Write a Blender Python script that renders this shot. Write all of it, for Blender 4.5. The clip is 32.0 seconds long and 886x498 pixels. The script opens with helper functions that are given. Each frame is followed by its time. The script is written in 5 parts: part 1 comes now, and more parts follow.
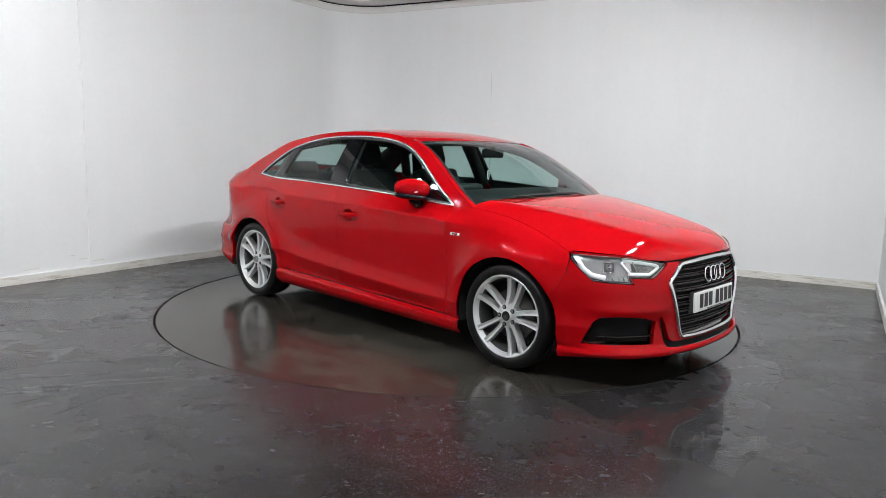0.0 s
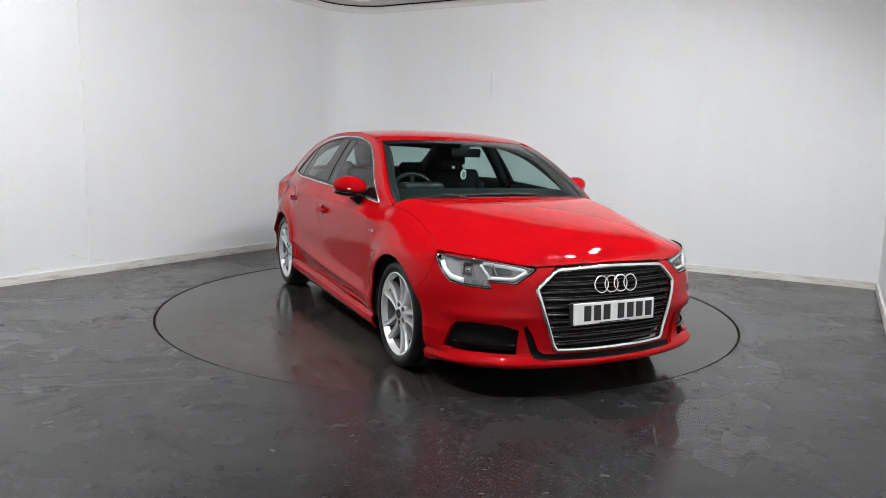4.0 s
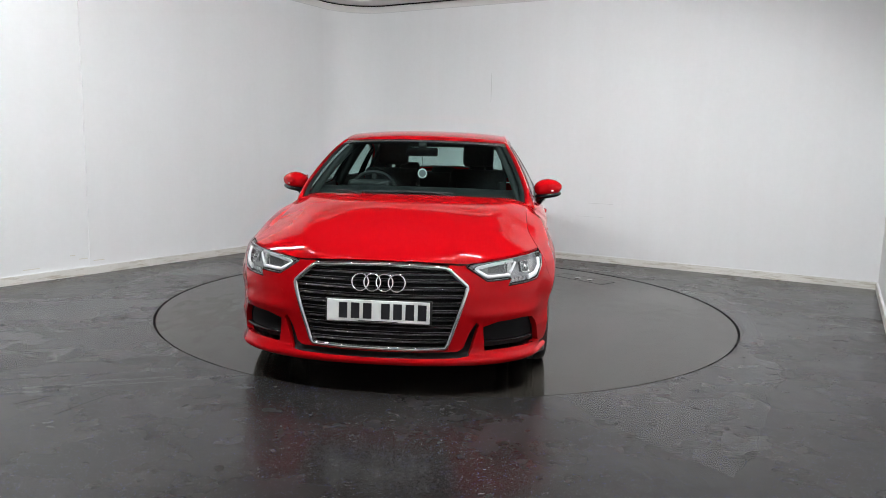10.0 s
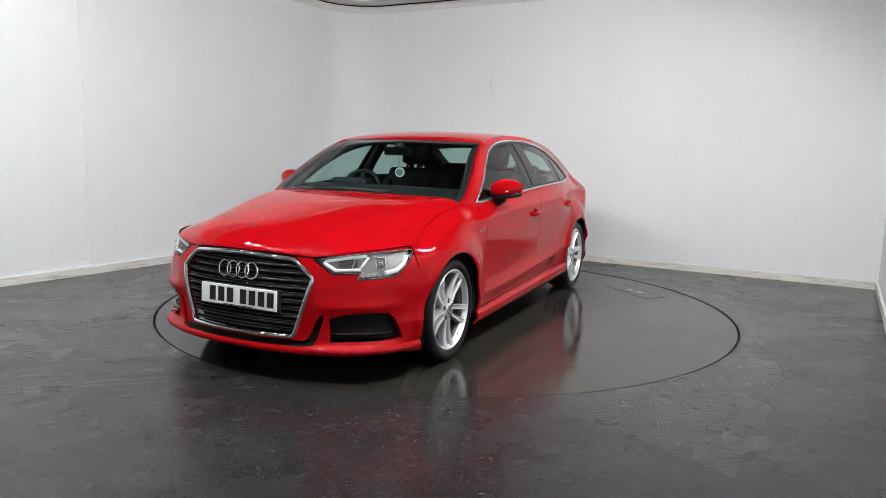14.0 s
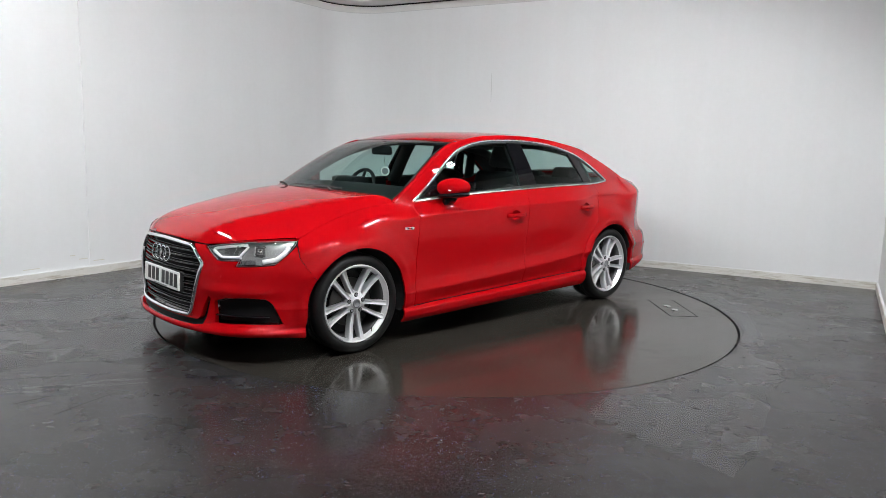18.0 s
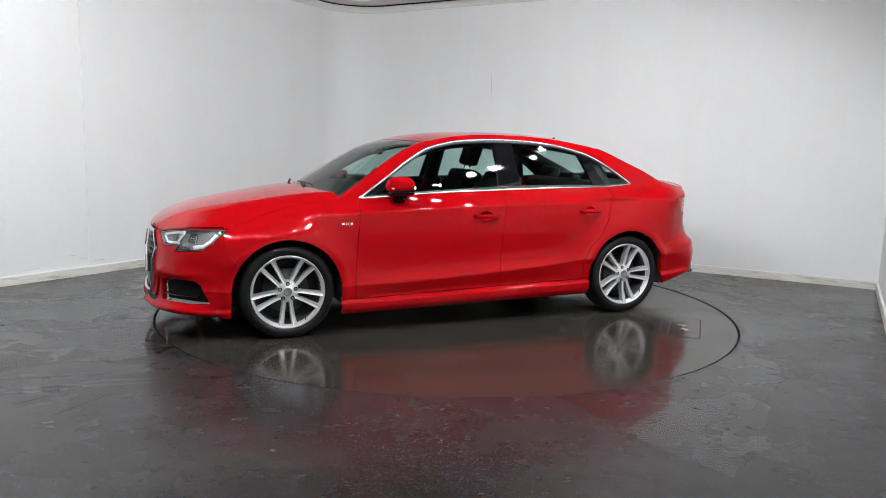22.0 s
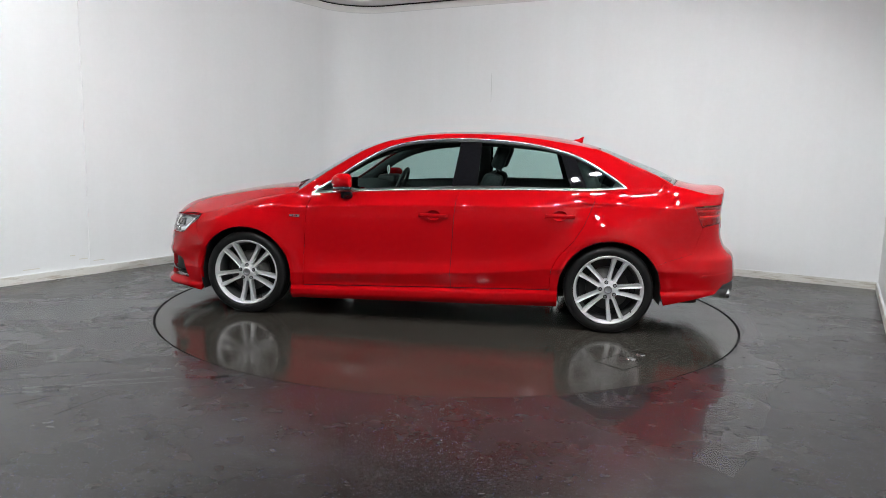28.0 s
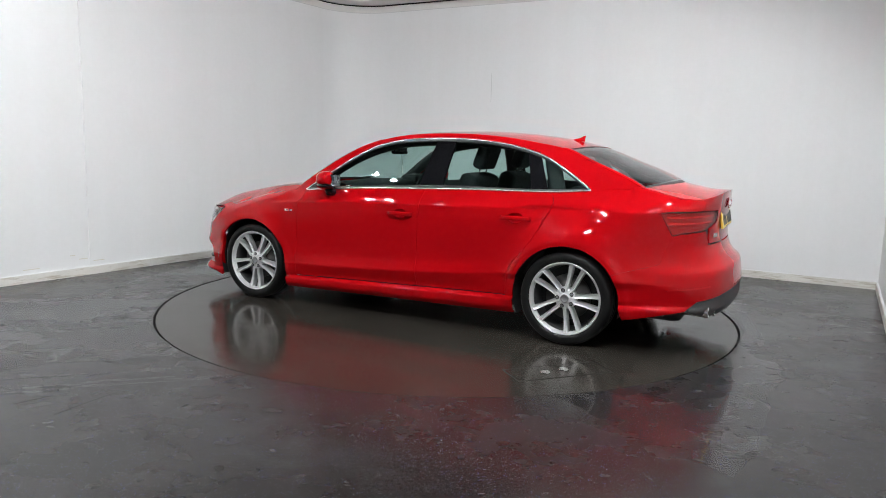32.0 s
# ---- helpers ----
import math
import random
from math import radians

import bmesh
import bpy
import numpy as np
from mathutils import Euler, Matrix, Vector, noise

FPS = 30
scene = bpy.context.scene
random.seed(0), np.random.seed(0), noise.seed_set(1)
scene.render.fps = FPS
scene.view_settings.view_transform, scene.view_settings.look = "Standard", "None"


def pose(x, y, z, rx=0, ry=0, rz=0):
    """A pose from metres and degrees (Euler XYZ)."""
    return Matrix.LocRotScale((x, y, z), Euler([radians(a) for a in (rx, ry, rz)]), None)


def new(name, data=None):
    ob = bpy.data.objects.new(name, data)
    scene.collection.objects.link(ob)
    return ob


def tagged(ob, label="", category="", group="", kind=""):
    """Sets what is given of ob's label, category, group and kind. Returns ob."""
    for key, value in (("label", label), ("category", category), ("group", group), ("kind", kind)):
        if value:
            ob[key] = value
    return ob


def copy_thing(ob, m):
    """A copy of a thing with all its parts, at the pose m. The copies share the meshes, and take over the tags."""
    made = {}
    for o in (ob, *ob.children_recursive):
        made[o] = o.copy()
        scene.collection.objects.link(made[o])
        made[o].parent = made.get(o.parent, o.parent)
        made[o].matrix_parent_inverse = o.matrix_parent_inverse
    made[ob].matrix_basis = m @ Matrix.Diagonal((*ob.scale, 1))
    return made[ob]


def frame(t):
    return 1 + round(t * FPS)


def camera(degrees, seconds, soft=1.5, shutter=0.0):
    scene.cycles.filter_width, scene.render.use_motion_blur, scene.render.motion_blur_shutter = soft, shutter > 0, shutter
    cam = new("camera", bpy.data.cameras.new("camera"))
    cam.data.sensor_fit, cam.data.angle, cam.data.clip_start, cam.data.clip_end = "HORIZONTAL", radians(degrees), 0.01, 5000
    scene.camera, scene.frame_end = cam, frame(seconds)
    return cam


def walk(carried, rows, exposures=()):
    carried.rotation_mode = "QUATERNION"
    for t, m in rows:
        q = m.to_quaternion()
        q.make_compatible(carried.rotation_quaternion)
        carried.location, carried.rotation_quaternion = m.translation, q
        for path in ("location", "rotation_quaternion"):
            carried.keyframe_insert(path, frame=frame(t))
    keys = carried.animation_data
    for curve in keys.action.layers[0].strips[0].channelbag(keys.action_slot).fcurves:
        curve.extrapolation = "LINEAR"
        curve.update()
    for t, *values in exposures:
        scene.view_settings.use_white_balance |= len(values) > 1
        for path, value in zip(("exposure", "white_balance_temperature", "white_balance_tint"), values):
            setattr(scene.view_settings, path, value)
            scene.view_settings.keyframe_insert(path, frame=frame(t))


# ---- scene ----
# camera: stands still at the edge of the room
cam = camera(64.23, 32.0, soft=0.8)
EYE = pose(0, -5.6855, 1.2569) @ pose(0, 0, 0, 0, 0, 0.394) @ pose(0, 0, 0, -8.161) @ pose(0, 0, 0, 0, -1.426) @ pose(0, 0, 0, 90)
walk(cam, [(0, EYE), (32, EYE)])

# world: the room is closed, a dim neutral surround
world = bpy.data.worlds.new("world")
scene.world = world
world.use_nodes = True
world.node_tree.nodes["Background"].inputs[0].default_value = (0.5, 0.52, 0.55, 1)
world.node_tree.nodes["Background"].inputs[1].default_value = 0.05
scene.view_settings.exposure = 0.0

# square lamps hang in an arc over the near edge of the turntable
LAMP_POWER = 505.0
LAMP_HEIGHT, LAMP_TILT = 3.5, 28
# angle round the turntable and distance of each pair
LAMP_PAIRS = ((-3, 2.65), (-26, 2.5), (-49, 2.7), (-72, 3.3), (-95, 3.6), (-119, 3.55), (-143, 3.35), (-167, 3.0))


# ---- materials ----
def material(name, colour=(0.5, 0.5, 0.5), rough=0.5, metal=0.0, coat=0.0, emit=None, strength=0.0):
    m = bpy.data.materials.new(name)
    m.use_nodes = True
    b = m.node_tree.nodes["Principled BSDF"]
    b.inputs["Base Color"].default_value = (*colour, 1)
    b.inputs["Roughness"].default_value = rough
    b.inputs["Metallic"].default_value = metal
    b.inputs["Coat Weight"].default_value = coat
    b.inputs["Coat Roughness"].default_value = 0.02
    if emit:
        b.inputs["Emission Color"].default_value = (*emit, 1)
        b.inputs["Emission Strength"].default_value = strength
    return m


def node(m, kind, **sets):
    n = m.node_tree.nodes.new(kind)
    for k, v in sets.items():
        n.inputs[k.replace("_", " ")].default_value = v
    return n


def ramp(m, src, stops):
    r = m.node_tree.nodes.new("ShaderNodeValToRGB")
    while len(r.color_ramp.elements) < len(stops):
        r.color_ramp.elements.new(0.5)
    for e, (p, c) in zip(r.color_ramp.elements, stops):
        e.position, e.color = p, (*c, 1) if len(c) == 3 else (c[0], c[0], c[0], 1)
    m.node_tree.links.new(src, r.inputs[0])
    return r.outputs[0]


def blend(m, kind, a, b, f=1.0):
    n = m.node_tree.nodes.new("ShaderNodeMix")
    n.data_type, n.blend_type = "RGBA", kind
    for sock, v in ((n.inputs[0], f), (n.inputs[6], a), (n.inputs[7], b)):
        if isinstance(v, (int, float)):
            sock.default_value = v
        elif isinstance(v, tuple):
            sock.default_value = (*v, 1)
        else:
            m.node_tree.links.new(v, sock)
    return n.outputs[2]


def bumped(m, height, strength, distance=0.002):
    b = m.node_tree.nodes.new("ShaderNodeBump")
    b.inputs["Strength"].default_value, b.inputs["Distance"].default_value = strength, distance
    m.node_tree.links.new(height, b.inputs["Height"])
    m.node_tree.links.new(b.outputs[0], m.node_tree.nodes["Principled BSDF"].inputs["Normal"])


def noise_out(m, scale, detail=4.0, rough=0.55, stretch=None, kind="Object"):
    co = m.node_tree.nodes.new("ShaderNodeTexCoord").outputs[kind]
    if stretch:
        mp = m.node_tree.nodes.new("ShaderNodeMapping")
        mp.inputs["Scale"].default_value = stretch[:3]
        if len(stretch) > 3:
            mp.inputs["Rotation"].default_value = (0, 0, radians(stretch[3]))
        m.node_tree.links.new(co, mp.inputs[0])
        co = mp.outputs[0]
    n = node(m, "ShaderNodeTexNoise", Scale=scale, Detail=detail, Roughness=rough)
    m.node_tree.links.new(co, n.inputs["Vector"])
    return n.outputs[0]


def link(m, out, name):
    m.node_tree.links.new(out, m.node_tree.nodes["Principled BSDF"].inputs[name])


def rubber_floor(name, base, rough_a, rough_b, specks, bump):
    """Dark rubber with pale and blue flecks, wet and dull in patches."""
    m = material(name, base, 0.3)
    m.node_tree.nodes["Principled BSDF"].inputs["Specular IOR Level"].default_value = 0.35
    patch = noise_out(m, 0.9, 5, 0.6, (1, 1.9, 1, 28))
    fine = noise_out(m, 9.0, 4)
    r = ramp(m, patch, [(0.38, (rough_a,)), (0.62, (rough_b,))])
    r = blend(m, "ADD", r, ramp(m, fine, [(0.35, (0.0,)), (0.75, (0.08,))]))
    link(m, r, "Roughness")
    stain = ramp(m, noise_out(m, 2.3, 6, 0.65), [(0.3, tuple(c * 0.72 for c in base)), (0.7, tuple(c * 1.35 for c in base))])
    col = stain
    if specks:
        co = m.node_tree.nodes.new("ShaderNodeTexCoord").outputs["Object"]
        for scale, size, share, tone in ((140.0, 0.17, 0.06, (0.27, 0.27, 0.31)), (120.0, 0.17, 0.05, (0.1, 0.12, 0.36))):
            v = node(m, "ShaderNodeTexVoronoi", Scale=scale)
            v.voronoi_dimensions = "2D"
            m.node_tree.links.new(co, v.inputs["Vector"])
            dot = ramp(m, v.outputs["Distance"], [(size, (1.0,)), (size + 0.06, (0.0,))])
            sep = m.node_tree.nodes.new("ShaderNodeSeparateColor")
            m.node_tree.links.new(v.outputs["Color"], sep.inputs[0])
            pick = ramp(m, sep.outputs[0], [(share, (1.0,)), (share + 0.02, (0.0,))])
            col = blend(m, "MIX", col, tone, blend(m, "MULTIPLY", dot, pick))
    link(m, col, "Base Color")
    bumped(m, noise_out(m, 300.0, 2), bump, 0.0004)
    return m


def table_rubber():
    """Smooth wet rubber, half dried in blotches on one side."""
    m = rubber_floor("turntable_rubber", (0.026, 0.023, 0.0195), 0.07, 0.17, False, 0.06)
    b = m.node_tree.nodes["Principled BSDF"]
    wet_rough, wet_colour = b.inputs["Roughness"].links[0].from_socket, b.inputs["Base Color"].links[0].from_socket
    far = m.node_tree.nodes.new("ShaderNodeVectorMath")
    far.operation = "DISTANCE"
    far.inputs[1].default_value = (0.72, -1.42, 0.0)
    m.node_tree.links.new(m.node_tree.nodes.new("ShaderNodeTexCoord").outputs["Object"], far.inputs[0])
    near = ramp(m, far.outputs["Value"], [(0.25, (0.56,)), (1.0, (0.32,))])
    blotch = noise_out(m, 3.2, 6, 0.62, (1, 1.6, 1, 25))
    both_of = blend(m, "ADD", near, blotch)
    dry = ramp(m, both_of, [(0.965, (0.0,)), (1.0, (1.0,))])
    link(m, blend(m, "MIX", wet_rough, (0.25, 0.25, 0.25), dry), "Roughness")
    link(m, blend(m, "MIX", wet_colour, (0.043, 0.038, 0.031), dry), "Base Color")
    return m


def paint(name, colour, rough, scale=3.0, dirt=0.05, bump=0.03):
    """Painted or coated surface with faint unevenness at two scales."""
    m = material(name, colour, rough)
    big = ramp(m, noise_out(m, scale * 0.25, 5), [(0.3, tuple(c * (1 - dirt) for c in colour)), (0.7, tuple(min(1, c * (1 + dirt * 0.4)) for c in colour))])
    small = ramp(m, noise_out(m, scale * 12, 3), [(0.25, (1 - dirt * 0.5,)), (0.7, (1.0,))])
    link(m, blend(m, "MULTIPLY", big, small), "Base Color")
    link(m, ramp(m, noise_out(m, scale * 3, 4), [(0.3, (rough * 0.85,)), (0.7, (min(1, rough * 1.15),))]), "Roughness")
    bumped(m, noise_out(m, scale * 60, 3), bump, 0.0008)
    return m


def car_paint():
    """Solid red with a clear coat that carries fine orange peel and a little dust."""
    m = material("red_paint", (0.36, 0.0022, 0.0045), 0.4, 0.0, 1.0)
    b = m.node_tree.nodes["Principled BSDF"]
    b.inputs["Specular IOR Level"].default_value = 0.0
    b.inputs["Coat IOR"].default_value = 1.28
    link(m, ramp(m, noise_out(m, 2.0, 4), [(0.3, (0.335, 0.002, 0.0042)), (0.7, (0.355, 0.0024, 0.0048))]), "Base Color")
    link(m, ramp(m, noise_out(m, 7.0, 5), [(0.35, (0.0,)), (0.75, (0.012,))]), "Coat Roughness")
    return m


RED = car_paint()
WALLM = paint("wall_paint", (0.8, 0.805, 0.81), 0.55, 2.0, 0.04)
CEILM = paint("ceiling_paint", (0.72, 0.71, 0.69), 0.7, 2.0, 0.06)
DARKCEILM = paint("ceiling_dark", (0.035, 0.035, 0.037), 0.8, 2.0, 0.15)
FRONTM = paint("entrance_white", (0.68, 0.68, 0.69), 0.6, 2.0, 0.08)
BASEM = paint("skirting_paint", (0.76, 0.745, 0.7), 0.45, 5.0, 0.12)
grime = ramp(BASEM, noise_out(BASEM, 3.5, 6, 0.7, (1, 1, 9)), [(0.5, (0.0,)), (0.68, (0.75,))])
link(BASEM, blend(BASEM, "MIX", BASEM.node_tree.nodes["Principled BSDF"].inputs["Base Color"].links[0].from_socket, (0.34, 0.28, 0.19), grime), "Base Color")
streaks = ramp(WALLM, noise_out(WALLM, 2.2, 5, 0.6, (2.5, 2.5, 0.12)), [(0.35, (0.0,)), (0.75, (0.12,))])
link(WALLM, blend(WALLM, "MIX", WALLM.node_tree.nodes["Principled BSDF"].inputs["Base Color"].links[0].from_socket, (0.66, 0.64, 0.6), streaks), "Base Color")
FLOORM = rubber_floor("floor_rubber", (0.0175, 0.016, 0.0152), 0.18, 0.28, True, 0.1)
TABLEM = table_rubber()
LAMPM = material("lamp_glow", (0.9, 0.9, 0.9), 0.4, emit=(0.955, 0.985, 1.0), strength=LAMP_POWER)
HOUSINGM = material("lamp_housing_white", (0.6, 0.6, 0.6), 0.4)
GAPM = material("dark_gap", (0.008, 0.008, 0.008), 0.8)
SCUFFSHADOWM = material("scuff_shadow_grey", (0.62, 0.62, 0.62), 0.7)
SMUDGEM = material("smudge_brown", (0.68, 0.65, 0.58), 0.7)
BLACKM = material("gloss_black", (0.005, 0.005, 0.006), 0.04)
BLACKM.node_tree.nodes["Principled BSDF"].inputs["Specular IOR Level"].default_value = 0.35
SLATM = material("slat_black", (0.008, 0.008, 0.009), 0.25, 0.0, 0.2)
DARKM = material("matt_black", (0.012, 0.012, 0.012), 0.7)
MESHM = material("intake_black", (0.006, 0.006, 0.0065), 0.6)
MESHM.node_tree.nodes["Principled BSDF"].inputs["Specular IOR Level"].default_value = 0.2
SATINM = material("satin_trim", (0.78, 0.78, 0.79), 0.26, 0.9)
RUBBERM = material("rubber", (0.015, 0.015, 0.016), 0.5)
GREYM = material("grey_plastic", (0.05, 0.05, 0.052), 0.4)
CHROMEM = material("chrome", (0.82, 0.82, 0.83), 0.08, 1.0)
SILVERM = material("silver", (0.6, 0.6, 0.61), 0.22, 1.0)
ALLOYM = material("alloy", (0.78, 0.78, 0.79), 0.28, 0.74)
BARRELM = material("dark_barrel", (0.1, 0.1, 0.102), 0.4, 0.6)
GREYALLOYM = material("grey_alloy", (0.28, 0.28, 0.29), 0.35, 0.7)
DISCM = material("brake_steel", (0.13, 0.125, 0.12), 0.35, 0.9)
TYREM = paint("tyre_rubber", (0.009, 0.009, 0.009), 0.36, 9.0, 0.3, 0.2)
TYREM.node_tree.nodes["Principled BSDF"].inputs["Specular IOR Level"].default_value = 0.25
PLATEM = material("plate_white", (0.75, 0.75, 0.73), 0.3)
PLATEYM = material("plate_yellow", (0.75, 0.55, 0.06), 0.3)
INKM = material("black_print", (0.01, 0.01, 0.012), 0.4)
INTERIORM = material("interior_black", (0.012, 0.012, 0.013), 0.55)
SEATM = paint("seat_cloth", (0.015, 0.015, 0.017), 0.85, 20.0, 0.3, 0.5)
LININGM = material("dark_lining", (0.02, 0.02, 0.021), 0.85)
WHITEM = material("white_plastic", (0.8, 0.8, 0.78), 0.35)
STRIPM = material("light_strip", (0.9, 0.91, 0.92), 0.2)
LAMPBACKM = material("lamp_housing", (0.42, 0.425, 0.43), 0.25, 0.5)
TAILBACKM = material("rear_lamp_back", (0.42, 0.006, 0.009), 0.2)
TAILBARM = material("rear_lamp_bar", (0.68, 0.015, 0.016), 0.25)
MIRRORM = material("mirror", (0.85, 0.86, 0.87), 0.01, 1.0)


def pane(name, tint, gloss_tint=(1, 1, 1), rough=0.0, shine=1.0, graze=0.75):
    """Thin tinted glass: clear straight through, mirror-like at a slant."""
    m = bpy.data.materials.new(name)
    m.use_nodes = True
    nt = m.node_tree
    nt.nodes.clear()
    out = nt.nodes.new("ShaderNodeOutputMaterial")
    mix = nt.nodes.new("ShaderNodeMixShader")
    face = nt.nodes.new("ShaderNodeLayerWeight")
    face.inputs[0].default_value = 0.5
    power = nt.nodes.new("ShaderNodeMath")
    power.operation = "POWER"
    power.inputs[1].default_value = 4.5
    fres = nt.nodes.new("ShaderNodeMath")
    fres.operation = "MULTIPLY_ADD"
    fres.inputs[1].default_value, fres.inputs[2].default_value = graze, 0.045 * shine
    nt.links.new(face.outputs["Facing"], power.inputs[0])
    nt.links.new(power.outputs[0], fres.inputs[0])
    clear = nt.nodes.new("ShaderNodeBsdfTransparent")
    clear.inputs[0].default_value = (*tint, 1)
    gl = nt.nodes.new("ShaderNodeBsdfGlossy")
    gl.inputs["Color"].default_value = (*gloss_tint, 1)
    gl.inputs["Roughness"].default_value = rough
    nt.links.new(fres.outputs[0], mix.inputs[0])
    nt.links.new(clear.outputs[0], mix.inputs[1])
    nt.links.new(gl.outputs[0], mix.inputs[2])
    nt.links.new(mix.outputs[0], out.inputs[0])
    return m


GLASSM = pane("window_glass", (0.66, 0.8, 0.77), shine=0.6)
LENSM = pane("lamp_lens", (0.96, 0.96, 0.96), shine=0.7)
TAILM = pane("rear_lamp_lens", (0.97, 0.5, 0.5), shine=0.8)


def box(bm, x0, x1, y0, y1, z0, z1):
    m = Matrix.Translation(((x0 + x1) / 2, (y0 + y1) / 2, (z0 + z1) / 2)) @ Matrix.Diagonal((x1 - x0, y1 - y0, z1 - z0, 1))
    return bmesh.ops.create_cube(bm, size=1, matrix=m)["verts"]


def part(name, bm, mat, parent=None, label=""):
    me = bpy.data.meshes.new(name)
    bm.to_mesh(me)
    bm.free()
    ob = new(name, me)
    me.materials.append(mat)
    if parent:
        ob.parent = parent
    if label:
        ob["label"] = label
    return ob


# thin film of standing water
WATERM = pane("standing_water", (0.9, 0.9, 0.9), rough=0.06, shine=0.32, graze=0.36)


# ---- room ----
CORNER = Vector((-1.36, 3.99, 0))
RIGHT = Vector((4.17, 1.07, 0))
LEFT_END = Vector((-7.9, -6.42, 0))
RIGHT_END = Vector((-0.05, -6.6, 0))
WALL_H = 3.05
ALONG_L, ALONG_B = (CORNER - LEFT_END).normalized(), (RIGHT - CORNER).normalized()
# rounded corner between the two long walls
BEND = 0.6
half = math.acos(max(-1, min(1, -ALONG_L.dot(ALONG_B)))) / 2
reach = BEND / math.tan(half)
BEND_A, BEND_B = CORNER - ALONG_L * reach, CORNER + ALONG_B * reach
MIDDLE = BEND_A + Vector((ALONG_L.y, -ALONG_L.x, 0)) * BEND
a0, a1 = math.atan2(*(BEND_A - MIDDLE).yx), math.atan2(*(BEND_B - MIDDLE).yx)
if a1 > a0:
    a1 -= 2 * math.pi
BENT = [MIDDLE + Vector((math.cos(a0 + (a1 - a0) * i / 20), math.sin(a0 + (a1 - a0) * i / 20), 0)) * BEND for i in range(21)]


def strip(name, path, z0, z1, near, far, mat, label, category, smooth_shade=False):
    """A band along a path on the floor plan, from near to far outside it, from z0 to z1."""
    bm = bmesh.new()
    rings = []
    for i, p in enumerate(path):
        d = (path[min(i + 1, len(path) - 1)] - path[max(i - 1, 0)]).normalized()
        n = Vector((d.y, -d.x, 0))
        a, b = p - n * near, p - n * far
        rings.append([bm.verts.new((q.x, q.y, z)) for q, z in ((a, z0), (a, z1), (b, z1), (b, z0))])
    for a, b in zip(rings, rings[1:]):
        for k in range(4):
            bm.faces.new((a[k], a[(k + 1) % 4], b[(k + 1) % 4], b[k])).smooth = smooth_shade and k == 0
    bm.faces.new(rings[0])
    bm.faces.new(rings[-1][::-1])
    bmesh.ops.recalc_face_normals(bm, faces=bm.faces)
    for e in bm.edges:
        e.smooth = e.calc_face_angle(9) < 0.5
    return tagged(part(name, bm, mat), label, category, kind="structure")


WHITE_WALL = "white painted smooth panel wall"
strip("wall_left", [LEFT_END] + BENT, 0, WALL_H, 0, 0.15, WALLM, "white painted wall with a rounded corner", "wall", True)
strip("wall_back", [BEND_B, RIGHT], 0, WALL_H, 0, 0.15, WALLM, WHITE_WALL, "wall")
strip("wall_right", [RIGHT, RIGHT_END], 0, WALL_H, 0, 0.15, WALLM, WHITE_WALL, "wall")
strip("wall_front", [RIGHT_END, LEFT_END], 0, WALL_H + 0.1, 0, 0.15, FRONTM, "white painted wall at the entrance side", "wall")
SKIRT = "cream painted skirting board, dirty at the foot"
for k, path in enumerate(([LEFT_END] + BENT, [BEND_B, RIGHT - ALONG_B * 0.018], [RIGHT, RIGHT_END])):
    strip("baseboard_%d" % (k + 1), path, 0, 0.072, -0.018, -0.001, BASEM, SKIRT, "skirting board")
    strip("baseboard_cap_%d" % (k + 1), path, 0.0722, 0.078, -0.013, -0.001, WALLM, "white top edge of the skirting board", "skirting board")
CORNICE = [LEFT_END] + BENT + [RIGHT]
strip("cornice", CORNICE, 2.962, 3.035, -0.012, -0.001, CEILM, "off-white band along the wall's top", "cornice", True)
# thin grey strip drawn as the shadow line under the cornice
strip("cornice_shadow_line", CORNICE, 2.953, 2.9615, -0.004, -0.001, SCUFFSHADOWM, "grey strip painted as the shadow line below the cornice band", "joint", True)
strip("cornice_gap", CORNICE, 3.036, 3.0495, -0.014, -0.001, GAPM, "dark gap below the ceiling", "gap")
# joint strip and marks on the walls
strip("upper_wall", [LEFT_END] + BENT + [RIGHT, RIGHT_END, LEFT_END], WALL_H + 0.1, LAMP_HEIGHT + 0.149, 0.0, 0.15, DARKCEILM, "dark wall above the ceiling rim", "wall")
strip("wall_joint", [Vector((-3.355, 0.815, 0)), Vector((-3.339, 0.841, 0))], 0.08, 2.96, -0.007, 0.0, WALLM, "white cover strip on a wall joint", "trim")


def wall_mark(name, a, b, z0, z1, mat, label, category, out=0.002):
    """A thin flat mark on a wall between two places on its foot line."""
    strip(name, [Vector((*a, 0)), Vector((*b, 0))], z0, z1, -out, 0.004, mat, label, category)


wall_mark("wall_joint_2", (0.472, 3.022), (0.478, 3.019), 1.82, 2.16, SCUFFSHADOWM, "faint short joint in the white wall", "joint", 0.0015)
wall_mark("wall_scuff_1", (1.6, 2.425), (1.85, 2.291), 0.668, 0.672, SCUFFSHADOWM, "faint grey scuff on the white wall", "mark", 0.0015)
wall_mark("wall_scuff_2", (1.48, 2.489), (1.76, 2.339), 0.513, 0.516, SCUFFSHADOWM, "faint grey scuff on the white wall", "mark", 0.0015)


